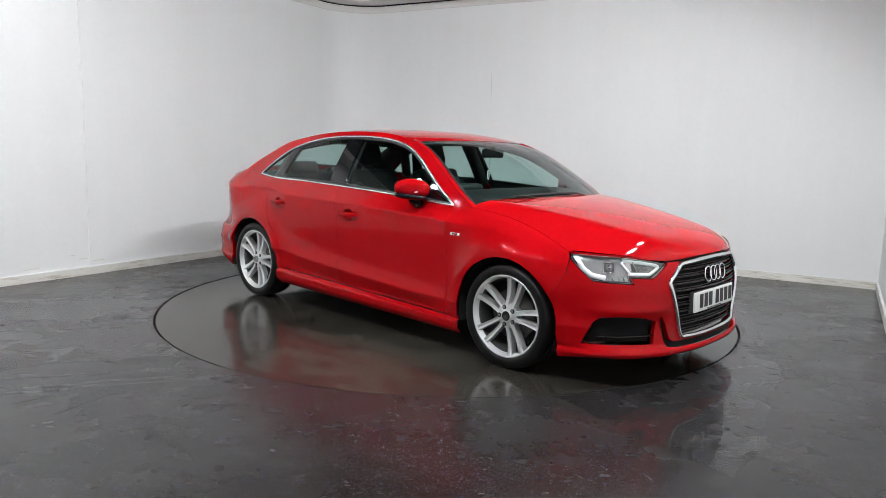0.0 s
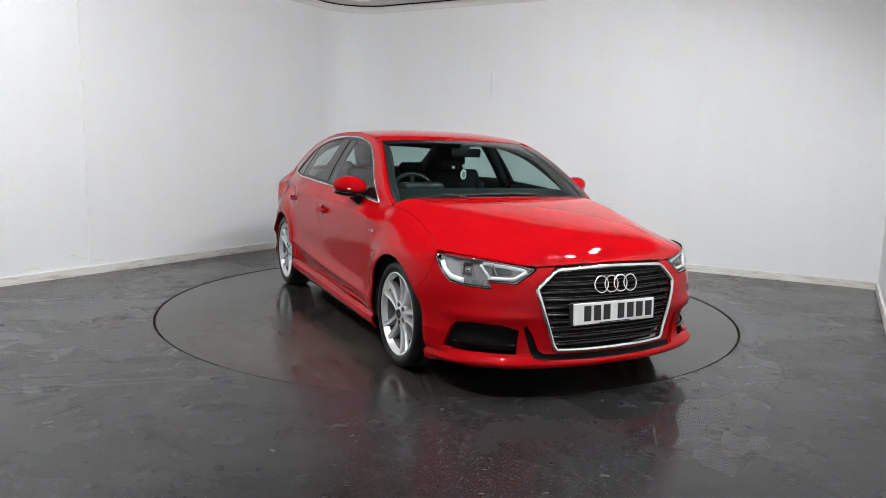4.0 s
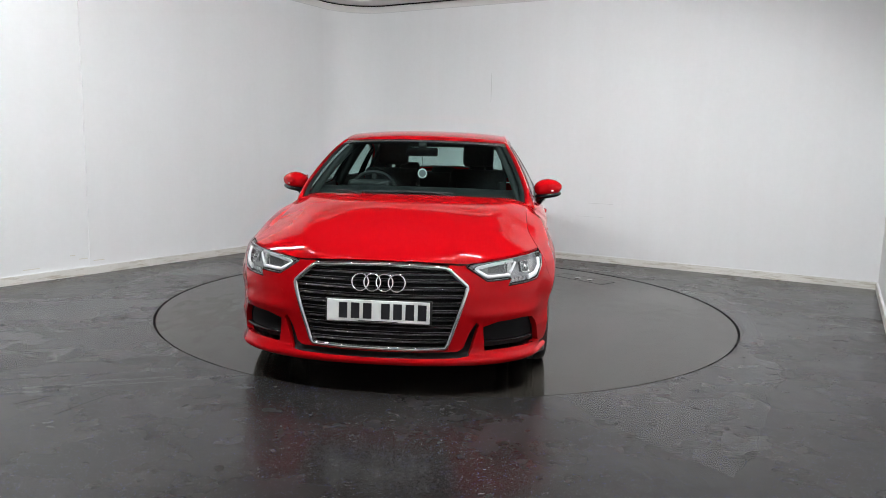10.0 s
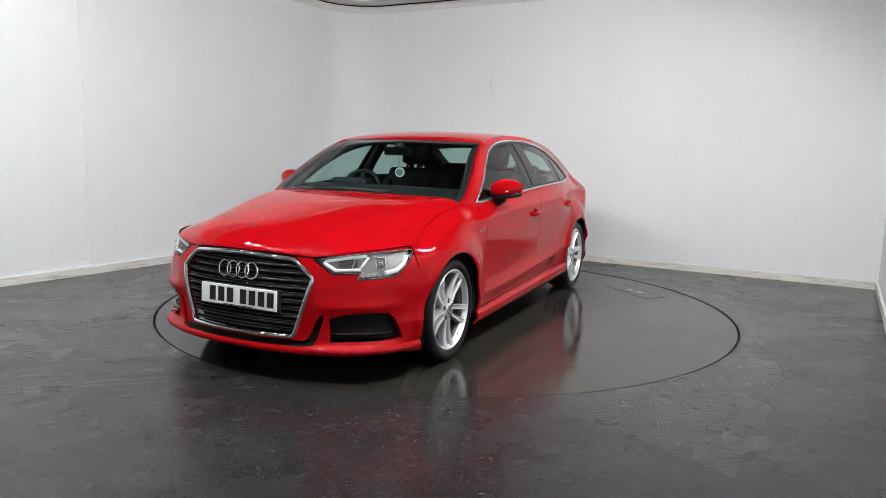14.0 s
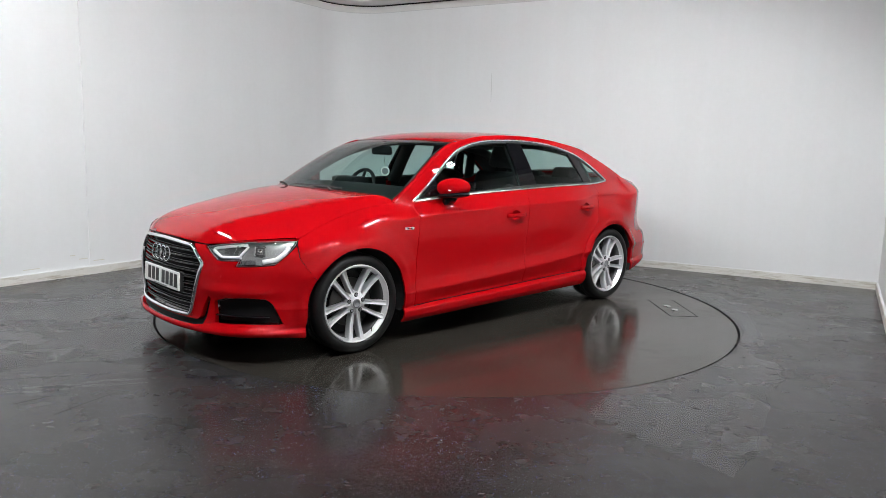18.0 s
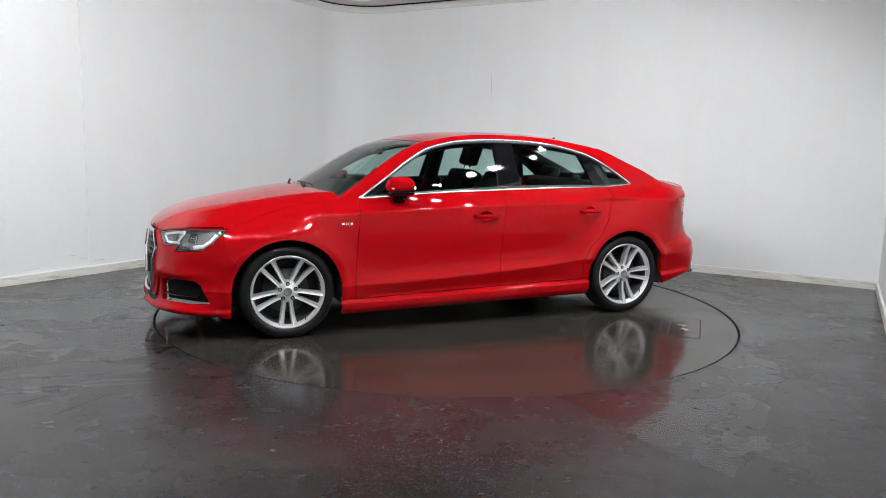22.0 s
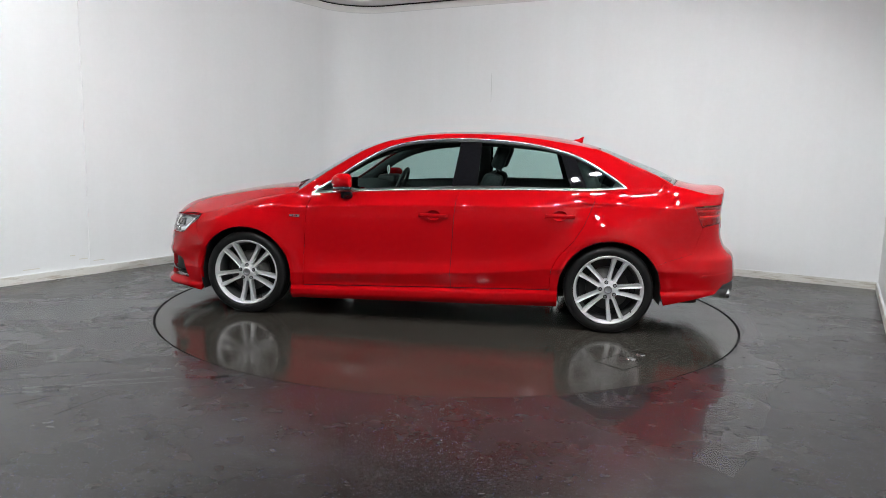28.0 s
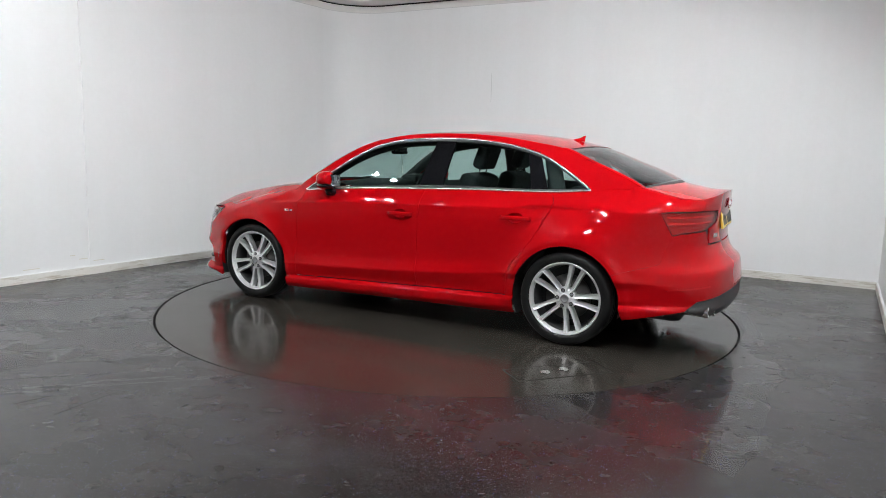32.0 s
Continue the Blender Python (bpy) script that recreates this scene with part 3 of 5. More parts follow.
def side_offset(s, z):
    """How far the lower body stands off the outline at the place s and the height z; and the height of the edge."""
    global E_TABLE
    if E_TABLE is None:
        E_TABLE = edge_z(S_GRID)
        for _ in range(6):
            E_TABLE[1:-1] = (E_TABLE[:-2] + 2 * E_TABLE[1:-1] + E_TABLE[2:]) / 4
    x, y = out_x(s), out_y(s)
    zt, zc = z_turn(s), z_crease(s)
    ze = np.maximum(np.interp(s, S_GRID, E_TABLE), zt + 0.01)
    # below the shoulder
    zl = np.minimum(z, zt)
    sill = 0.262 - 0.0298 * x
    q = np.where(zl < sill, zl * 0.262 / sill, np.where(zl < zc, 0.262 + (zl - sill) / (zc - sill) * 0.138, 0.4 + (zl - zc) / (zt - zc) * 0.45))
    wf, wr = w_front(s), w_rear(s)
    o = side_profile(q) * (1 - wf) * (1 - wr) + front_profile(zl * 0.6 / zt) * wf + rear_profile(zl * 0.93 / np.maximum(zt, 0.9)) * wr
    # brow over the side intakes
    o = o + wf * 0.015 * np.exp(-((zl - 0.428) / 0.028) ** 2) * smooth(0.42, 0.54, y)
    # flared wheel arches
    for cx in (1.3185, -1.3185):
        r = np.hypot(x - cx, np.maximum(zl - ARCH_Z, -0.05))
        o = o + (0.026 if cx > 0 else 0.032) * smooth(ARCH_R + 0.18, ARCH_R + 0.015, r) * smooth(0.36, 0.52, zl)
        g = 0.8 * smooth(ARCH_R + 0.3, ARCH_R + 0.04, r) * smooth(zc + 0.32, zc + 0.08, zl) * smooth(sill - 0.03, sill + 0.03, zl)
        o = o + g * (np.maximum(o, -0.004) - o)
        o = o + (0.014 * smooth(ARCH_R + 0.075, ARCH_R + 0.035, r) - 0.004 * smooth(ARCH_R + 0.012, ARCH_R, r)) * smooth(0.75, 0.5, zl) * smooth(0.17, 0.3, zl)
        # the flank leans in from the arch up to the shoulder
        lip = ARCH_Z + ARCH_R + 0.012
        h = np.clip((zl - lip) / np.maximum(zt - lip, 0.05), 0, 1.1)
        o = o - (0.024 * h ** 1.8 if cx > 0 else 0.066 * h ** 1.8) * smooth(0.52, 0.12, np.abs(x - cx))
    # above it
    ot, oe = o_turn(s), o_edge(s)
    fore, aft = smooth(0.85, 1.15, x), smooth(-1.6, -2.0, x)
    roll = np.maximum(fore, aft)
    zk = (zt + 0.25 * (ze - zt)) * (1 - roll) + (zt + (0.62 - 0.12 * aft) * (ze - zt)) * roll
    ok = (oe + 0.46 * (ze - zk)) * (1 - roll) + (ot - (0.24 + 0.16 * aft) * (ot - oe)) * roll
    a, b, c = zt - 2 * zk + ze, 2 * (zk - zt), zt - np.clip(z, zt, ze)
    disc = np.sqrt(np.maximum(b * b - 4 * a * c, 0))
    t = np.clip(-2 * c / np.where(np.abs(b + disc) < 1e-9, 1e-9, b + disc), 0, 1)
    up = (1 - t) ** 2 * ot + 2 * t * (1 - t) * ok + t * t * oe
    return np.where(z > zt, up + (o - ot) * (1 - t) ** 4, o), ze


OFFSETS = []


def offset_tables():
    """The lower body's offsets on a fine grid, its creases rounded: softly, and more for the nose and the tail."""
    gs, gz = np.arange(-0.3, S_END + 0.3, 0.006), np.arange(0.08, 1.2, 0.004)
    raw = side_offset(gs[:, None] + 0 * gz, gz + 0 * gs[:, None])[0]
    OFFSETS.append((gs[0], gz[0]))
    for ws, wz in ((0.012, 0.0045), (0.03, 0.016)):
        g = raw
        for axis, w in ((0, ws / 0.006), (1, wz / 0.004)):
            n = int(3 * w) + 1
            k = np.exp(-0.5 * (np.arange(-n, n + 1) / w) ** 2)
            k /= k.sum()
            pad = np.pad(g, [(n, n) if a == axis else (0, 0) for a in (0, 1)], mode="edge")
            m = g.shape[axis]
            g = sum(kk * (pad[i:i + m] if axis == 0 else pad[:, i:i + m]) for i, kk in enumerate(k))
        OFFSETS.append(g)


def cubic(t):
    return (0.5 * (-t + 2 * t * t - t ** 3), 0.5 * (2 - 5 * t * t + 3 * t ** 3), 0.5 * (t + 4 * t * t - 3 * t ** 3), 0.5 * (-t * t + t ** 3))


def side_point(s, z):
    """Point of the lower body at the place s along the outline and the height z."""
    if not OFFSETS:
        offset_tables()
    s, z = np.broadcast_arrays(np.asarray(s, float), np.asarray(z, float))
    x, y = out_x(s), out_y(s)
    o, ze = side_offset(s, z)
    u, v = (s - OFFSETS[0][0]) / 0.006, (np.minimum(z, ze) - OFFSETS[0][1]) / 0.004
    i, j = np.floor(u).astype(int), np.floor(v).astype(int)
    a, b = cubic(u - i), cubic(v - j)
    soft = [sum(a[p] * b[q] * t[np.clip(i + p - 1, 0, t.shape[0] - 1), np.clip(j + q - 1, 0, t.shape[1] - 1)] for p in range(4) for q in range(4)) for t in OFFSETS[1:]]
    f = np.clip(smooth(0.8, 1.2, x) + 0.6 * smooth(-1.4, -1.8, x), 0, 1) * smooth(0.28, 0.5, z)
    near = smooth(0.0, 0.04, ze - z)
    o = o * (1 - near) + near * (soft[0] * (1 - f) + soft[1] * f)
    nx, ny = out_n(s)
    return np.stack([x + o * nx, y + o * ny, np.minimum(z, ze)], -1)


def top_of(s):
    side_point(0.0, 0.3)
    return np.maximum(np.interp(s, S_GRID, E_TABLE), z_turn(s) + 0.01)


def glass_y(x, z):
    """Half width of the cabin at x and height z."""
    s = s_of(x)
    ye = out_y(s) + o_edge(s)
    d = np.maximum(z - belt_z(x), -0.05)
    return ye - 0.475 * d - 0.42 * d * d


def cabin_point(x, z):
    x, z = np.asarray(x, float), np.asarray(z, float)
    return np.stack([x, glass_y(x, z), z], -1)


def inside(p, poly):
    """Which of the points p lie inside the closed polygon."""
    a = np.array(poly)
    b = np.roll(a, -1, 0)
    res = np.zeros(len(p), bool)
    for (x0, y0), (x1, y1) in zip(a, b):
        if y0 != y1:
            hit = (y0 > p[:, 1]) != (y1 > p[:, 1])
            res ^= hit & (p[:, 0] < (x1 - x0) * (p[:, 1] - y0) / (y1 - y0) + x0)
    return res


def dense(poly, step):
    out = []
    for (a, b), (c, d) in zip(poly, poly[1:] + poly[:1]):
        n = max(1, int(math.hypot(c - a, d - b) / step))
        out += [(a + (c - a) * i / n, b + (d - b) * i / n) for i in range(n)]
    return out


def sheet(poly, holes, point, step=(0.03, 0.014), mirror=False, depth=0.012, swap=False):
    """Triangles over a polygon of the surface point(u, v), with a folded edge. Gives vertices, faces and normals."""
    from mathutils.geometry import delaunay_2d_cdt
    su, sv = step
    # a scale that makes both steps alike
    k = su / sv
    loops = [dense([(u, v * k) for u, v in p], su * 0.6) for p in [poly] + holes]
    p = np.array(loops[0])
    lo, hi = p.min(0), p.max(0)
    gu, gv = np.meshgrid(np.arange(lo[0] + su / 2, hi[0], su), np.arange(lo[1] + su / 2, hi[1], su))
    grid = np.stack([gu.ravel(), gv.ravel()], 1)
    keep = inside(grid, loops[0])
    for h in loops[1:]:
        keep &= ~inside(grid, h)
    border = np.concatenate([np.array(l) for l in loops])
    grid = grid[keep]
    if len(grid):
        d = np.full(len(grid), 9.0)
        for i in range(0, len(border), 200):
            d = np.minimum(d, np.min(np.abs(grid[:, None, :] - border[None, i:i + 200, :]).max(2), axis=1))
        grid = grid[d > su * 0.35]
    verts = [Vector(q) for q in np.concatenate([border, grid])]
    edges, base = [], 0
    for l in loops:
        edges += [(base + i, base + (i + 1) % len(l)) for i in range(len(l))]
        base += len(l)
    vs, _, fs, _, _, _ = delaunay_2d_cdt(verts, edges, [], 0, 1e-6)
    uv = np.array([(v.x, v.y) for v in vs])
    fs = np.array([f for f in fs if len(f) == 3])
    mid = uv[fs].mean(1)
    keep = inside(mid, loops[0])
    for h in loops[1:]:
        keep &= ~inside(mid, h)
    fs = fs[keep]
    u, v = uv[:, 0], uv[:, 1] / k
    e = 0.006
    pos = point(u, v)
    n = np.cross(point(u + e, v) - point(u - e, v), point(u, v + e) - point(u, v - e))
    ln = np.linalg.norm(n, axis=1, keepdims=True)
    n = n / np.where(ln < 1e-12, 1, ln)
    if swap:
        n, fs = -n, fs
    f3 = pos[fs]
    fn = np.cross(f3[:, 1] - f3[:, 0], f3[:, 2] - f3[:, 0])
    flip = (fn * n[fs].mean(1)).sum(1) < 0
    fs[flip] = fs[flip][:, ::-1]
    # folded edge
    if depth:
        count = {}
        for f in fs:
            for a, b in ((f[0], f[1]), (f[1], f[2]), (f[2], f[0])):
                count[(a, b)] = count.get((a, b), 0) + 1
        rim = [(a, b) for a, b in count if (b, a) not in count]
        ids = sorted({i for ab in rim for i in ab})
        where = {i: j for j, i in enumerate(ids)}
        side = {i: np.zeros(3) for i in ids}
        for a, b in rim:
            w = np.cross(pos[b] - pos[a], n[a])
            side[a] = side[a] + w
            side[b] = side[b] + w
        w = np.array([side[i] / (np.linalg.norm(side[i]) + 1e-9) for i in ids])
        base = len(pos)
        top, low = pos[ids], pos[ids] - n[ids] * depth
        pos = np.concatenate([pos, top, low])
        n = np.concatenate([n, w, w])
        m = len(ids)
        more = []
        for a, b in rim:
            i, j = base + where[a], base + where[b]
            more += [(j, i, i + m), (j, i + m, j + m)]
        fs = np.concatenate([fs, np.array(more)])
    return pos, fs, n


def flipped(data):
    pos, fs, n = data
    k = np.array([1, -1, 1])
    return pos * k, fs[:, ::-1], n * k


def joined(*many):
    P, Fs, N, base = [], [], [], 0
    for p, f, n in many:
        P.append(p)
        Fs.append(f + base)
        N.append(n)
        base += len(p)
    return np.concatenate(P), np.concatenate(Fs), np.concatenate(N)


def shell(name, data, mat, parent, label=""):
    """A mesh part with its own smooth normals."""
    pos, fs, n = data
    me = bpy.data.meshes.new(name)
    me.from_pydata(pos.tolist(), [], fs.tolist())
    me.polygons.foreach_set("use_smooth", [True] * len(me.polygons))
    me.update()
    me.normals_split_custom_set_from_vertices([Vector(q) for q in n])
    me.materials.append(mat)
    ob = new(name, me)
    ob.parent = parent
    if label:
        ob["label"] = label
    return ob


def both(name, data, mat, parent, label=""):
    a = shell(name, data, mat, parent, label)
    b = shell(name, flipped(data), mat, parent, label)
    return a, b


def grid_sheet(rows):
    """Quads over rows of points."""
    g = np.array(rows)
    r, c, _ = g.shape
    du, dv = np.gradient(g, axis=1), np.gradient(g, axis=0)
    n = np.cross(du, dv)
    n /= np.linalg.norm(n, axis=2, keepdims=True) + 1e-12
    idx = np.arange(r * c).reshape(r, c)
    fs = np.stack([idx[:-1, :-1], idx[:-1, 1:], idx[1:, 1:], idx[1:, :-1]], -1).reshape(-1, 4)
    return g.reshape(-1, 3), fs, n.reshape(-1, 3)


def tube(bm, pts, wide, high, normals=None, closed=False, sides=8):
    """A bar swept along points; wide across, high along the normals."""
    pts = [Vector(p) for p in pts]
    n = len(pts)
    rings = []
    for i, p in enumerate(pts):
        a = pts[(i - 1) % n] if closed or i else pts[0]
        b = pts[(i + 1) % n] if closed or i < n - 1 else pts[-1]
        t = (b - a).normalized()
        up = Vector(normals[i] if normals is not None else (0, 0, 1))
        up = (up - t * up.dot(t))
        up = up.normalized() if up.length > 1e-6 else t.orthogonal().normalized()
        side = t.cross(up)
        ring = []
        for k in range(sides):
            q = 2 * math.pi * (k + 0.5) / sides
            cx, cy = math.cos(q), math.sin(q)
            m = max(abs(cx), abs(cy)) ** 0.5
            ring.append(bm.verts.new(p + side * (cx / m * wide / 2) + up * (cy / m * high / 2)))
        rings.append(ring)
    for i in range(n if closed else n - 1):
        a, b = rings[i], rings[(i + 1) % n]
        for k in range(sides):
            f = bm.faces.new((a[k], a[(k + 1) % sides], b[(k + 1) % sides], b[k]))
            f.smooth = True
    if not closed:
        bm.faces.new(rings[0][::-1])
        bm.faces.new(rings[-1])


def lathe(bm, profile, seg=48, axis="y"):
    """Turns (radius, along) pairs about the y axis."""
    rings = []
    for r, a in profile:
        rings.append([bm.verts.new((r * math.cos(2 * math.pi * k / seg), a, r * math.sin(2 * math.pi * k / seg))) for k in range(seg)])
    for a, b in zip(rings, rings[1:]):
        for k in range(seg):
            f = bm.faces.new((a[k], a[(k + 1) % seg], b[(k + 1) % seg], b[k]))
            f.smooth = True


def rounded_box(bm, c, size, bevel, m=None, segs=2):
    made = bmesh.ops.create_cube(bm, size=1, matrix=(m or Matrix()) @ Matrix.Translation(c) @ Matrix.Diagonal((*size, 1)))["verts"]
    es = list({e for v in made for e in v.link_edges})
    r = bmesh.ops.bevel(bm, geom=es, offset=bevel, segments=segs, affect="EDGES", profile=0.6)
    for f in r["faces"]:
        f.smooth = True
    return r


car = new("car")
tagged(car, "glossy red four-door saloon car standing on the turntable", "car")


def arch(cx, a0, a1, n=28, r=ARCH_R):
    """Points of a wheel arch from angle a0 to a1, in (x, z)."""
    return [(cx + r * math.cos(radians(a0 + (a1 - a0) * i / n)), ARCH_Z + r * math.sin(radians(a0 + (a1 - a0) * i / n))) for i in range(n + 1)]


def sz(points):
    return [(float(s_of(x)), z) for x, z in points]


def edge_run(a, b, n=30, drop=0.0):
    """Points along the upper edge from place a to place b."""
    return [(float(s), float(top_of(s)) - drop) for s in np.linspace(a, b, n)]


GAP = 0.0018
front_cut = [(0.872, 0.27), (0.872, 0.4), (0.856, 0.68), (0.843, 0.84), (0.832, 0.93)]
mid_cut = [(-0.213, 0.27), (-0.208, 0.4), (-0.222, 0.7), (-0.228, 0.8), (-0.238, 0.9), (-0.262, 0.99)]
rear_cut = [(-0.91, 0.27), (-0.915, 0.43), (-0.94, 0.49), (-0.97, 0.54), (-1.06, 0.64), (-1.126, 0.745), (-1.173, 0.85), (-1.2, 0.92), (-1.19, 0.96), (-1.152, 1.02)]


def cut(line, g):
    """A door gap's edge in (s, z), its top on the upper edge, moved by g in x."""
    out = []
    for x, z in line:
        s = float(s_of(x + g))
        out.append((s, min(z, float(top_of(s)))))
    return out


def sill_z(x, g=0.0):
    return 0.262 - 0.0298 * x + g


# doors
def door_poly(front, rear):
    f, r = cut(front, -GAP), cut(rear, GAP)
    f[0] = (f[0][0], sill_z(out_x(f[0][0]), 0.006))
    r[0] = (r[0][0], sill_z(out_x(r[0][0]), 0.006))
    return f + edge_run(f[-1][0], r[-1][0])[1:-1] + r[::-1]


HANDLES = ((-0.08, 0.787), (-0.962, 0.812))


def cup_loop(hx, hz):
    return [(float(s_of(hx)) + 0.052 * math.cos(2 * math.pi * k / 20), hz + 0.002 + 0.034 * math.sin(2 * math.pi * k / 20)) for k in range(20)]


both("front_door", sheet(door_poly(front_cut, mid_cut), [cup_loop(*HANDLES[0])], side_point), RED, car)
rd = door_poly(mid_cut, rear_cut)
both("rear_door", sheet(rd, [cup_loop(*HANDLES[1])], side_point), RED, car)
# front wing
SEAM = [(1.3185 + ARCH_R * math.cos(radians(32)), ARCH_Z + ARCH_R * math.sin(radians(32)))]
lamp_back = [(1.755, 0.605), (1.715, 0.717)]
wing = sz(arch(1.3185, 32.3, 180)) + [(float(s_of(0.9665)), 0.232)] + sz([(0.872 + GAP, 0.234)]) + cut(front_cut, GAP)
s_a, s_b = wing[-1][0], float(s_of(1.7))
wing += edge_run(s_a, s_b, 40)[1:] + sz([(1.712, 0.7), (1.709, 0.622), (1.64, 0.512)])
both("front_wing", sheet(wing, [], side_point, (0.016, 0.009)), RED, car)
# rear quarter, up to the cabin and the boot lid
q = sz(arch(-1.3185, 0, 146.8)) + sz([(-1.665, 0.5155), (-1.9, 0.5815), (-1.968, 0.7535), (-1.885, 0.9), (-2.0, 0.908)])
q += [(s_key(R(0.613)), 0.912), (s_key(R(0.613)), float(top_of(s_key(R(0.613)))))]
q += edge_run(q[-1][0], float(s_of(-1.152 - GAP)), 40)[1:-1] + cut(rear_cut, -GAP)[::-1]
q[-1] = (q[-1][0], 0.29)
q += [(float(s_of(-0.9665)), 0.291)]
both("rear_quarter", sheet(q, [], side_point, (0.02, 0.012)), RED, car)
# sills
sill = sz([(0.966, 0.14), (0.5, 0.149), (0.0, 0.158), (-0.5, 0.165), (-0.968, 0.172), (-0.966, sill_z(-0.966)), (-0.5, sill_z(-0.5)), (0.0, sill_z(0)), (0.5, sill_z(0.5)), (0.966, sill_z(0.966))])
both("side_skirt", sheet(sill, [], side_point, (0.03, 0.006)), RED, car)

# front bumper with its openings
GRILLE = [(0, 0.683), (0.345, 0.668), (0.446, 0.572), (0.345, 0.262), (0, 0.258)]


def front_sz(points):
    return [(float(s_front(y)), z) for y, z in points]


bump = [(0.0, 0.176)] + front_sz([(0.2, 0.176), (0.4, 0.175), (0.445, 0.168), (0.475, 0.15), (0.52, 0.148), (0.6, 0.153), (0.7, 0.166)]) + sz([(1.93, 0.178), (1.8, 0.166), (1.68, 0.154)])
bump += sz(arch(1.3185, -5, 31.9)) + sz([(1.638, 0.509), (1.712, 0.62), (1.72, 0.688), (1.777, 0.637), (1.842, 0.583)]) + front_sz([(0.75, 0.575), (0.65, 0.568), (0.666, 0.601), (0.543, 0.594), (0.442, 0.664)])
bump += edge_run(s_key(F(0.44)), s_key(F(0.35)), 4)
bump += front_sz([(0.352, 0.672), (0.455, 0.572), (0.352, 0.253), (0.0, 0.249)])
fog = front_sz([(0.525, 0.366), (0.6, 0.39), (0.715, 0.4)]) + sz([(1.885, 0.392), (1.852, 0.362), (1.8, 0.242)]) + front_sz([(0.7, 0.248), (0.535, 0.243)])
slot = front_sz([(0.0, 0.212), (0.40, 0.215), (0.452, 0.222), (0.472, 0.262), (0.488, 0.32), (0.505, 0.378), (0.49, 0.39), (0.458, 0.34), (0.428, 0.262), (0.40, 0.244), (0.0, 0.238)])
fb = sheet(bump + slot[::-1], [fog], side_point, (0.018, 0.01), depth=0.03)
shell("front_bumper", joined(fb, flipped(fb)), RED, car)

# rear bumper
rb = sz(arch(-1.3185, 147.1, 183, 10)) + sz([(-1.695, 0.216), (-1.88, 0.258), (-2.0, 0.288), (-2.05, 0.3), (-2.115, 0.36)]) + [(s_key(R(0.5)), 0.395), (S_END, 0.415), (S_END, 0.69), (s_key(R(0.52)), 0.69), (s_key(R(0.56)), 0.78)] + sz([(-2.03, 0.765), (-1.97, 0.7525), (-1.901, 0.5805), (-1.667, 0.5145)])
rbs = sheet(rb, [], side_point, (0.02, 0.012), depth=0.03)
shell("rear_bumper", joined(rbs, flipped(rbs)), RED, car)
df = sz([(-2.057, 0.296), (-2.117, 0.354)]) + [(s_key(R(0.5)), 0.389), (S_END, 0.409), (S_END, 0.25), (s_key(R(0.6)), 0.255), (s_key(R(0.69)), 0.268)]
dfs = sheet(df, [], lambda u, v: side_point(u, v) - np.stack([-0.006 + 0 * u, 0 * u, 0 * u], -1), (0.03, 0.012), depth=0.02)
shell("diffuser", joined(dfs, flipped(dfs)), GREYM, car, "grey plastic diffuser")
# boot lid: rear face and deck
bl = [(s_key(R(0.5)), 0.7), (S_END, 0.7), (S_END, float(top_of(S_END)))] + edge_run(S_END, s_key(R(0.611)), 20)[1:] + [(s_key(R(0.611)), 0.912), (s_key(R(0.36)), 0.905), (s_key(R(0.36)), 0.83), (s_key(R(0.5)), 0.79)]
bls = sheet(bl, [], side_point, (0.03, 0.012))
edge = [side_point(s, top_of(s)) for s in np.linspace(float(s_of(-1.74)), S_END, 40)]
deck_poly = [(float(p[0]), float(p[1])) for p in edge]
base_curve = [(-1.85 + 0.105 * (y / 0.66) ** 2, y) for y in np.linspace(0, 0.66, 16)]
deck_poly = deck_poly + base_curve
dks = sheet(deck_poly, [], lambda x, y: np.stack([x, y, lid_z(x, y)], -1), (0.03, 0.03), swap=False)
if dks[2][:, 2].mean() < 0:
    dks = sheet(deck_poly, [], lambda x, y: np.stack([x, y, lid_z(x, y)], -1), (0.03, 0.03), swap=True)
shell("boot_lid", joined(bls, flipped(bls), dks, flipped(dks)), RED, car)

# bonnet
edge = [side_point(s, top_of(s)) for s in np.linspace(0, float(s_of(0.97)), 90)]
ex, ey = np.array([p[0] for p in edge]), np.array([p[1] for p in edge])
tx, ty = np.gradient(ex), np.gradient(ey)
tl = np.hypot(tx, ty)
hood_poly = [(float(a), max(0.0, float(b))) for a, b in zip(ex - 0.0025 * ty / tl, ey + 0.0025 * tx / tl)]
hood_poly[0] = (hood_poly[0][0], 0.0)
hood_poly += [(1.1 - 0.15 * (y / 0.74) ** 2, y) for y in np.linspace(0.73, 0, 20)]
hs = sheet(hood_poly, [], lambda x, y: np.stack([x, y, hood_z(x, y)], -1), (0.025, 0.025), swap=False)
if hs[2][:len(hs[2]) // 3, 2].mean() < 0:
    hs = sheet(hood_poly, [], lambda x, y: np.stack([x, y, hood_z(x, y)], -1), (0.025, 0.025), swap=True)
shell("bonnet", joined(hs, flipped(hs)), RED, car)

# cabin: roof line, pillars, glass
DLO = [(0.832, 0.912), (0.661, 1.026), (0.55, 1.103), (0.47, 1.157), (0.353, 1.225), (0.244, 1.269), (0.108, 1.301), (-0.029, 1.318), (-0.2, 1.327), (-0.38, 1.328), (-0.557, 1.321), (-0.763, 1.299), (-0.926, 1.266), (-1.019, 1.24), (-1.127, 1.197), (-1.284, 1.106), (-1.38, 1.04), (-1.418, 1.012)]
dlo_t = np.linspace(0, 1, len(DLO))
dense_t = np.linspace(0, 1, 70)
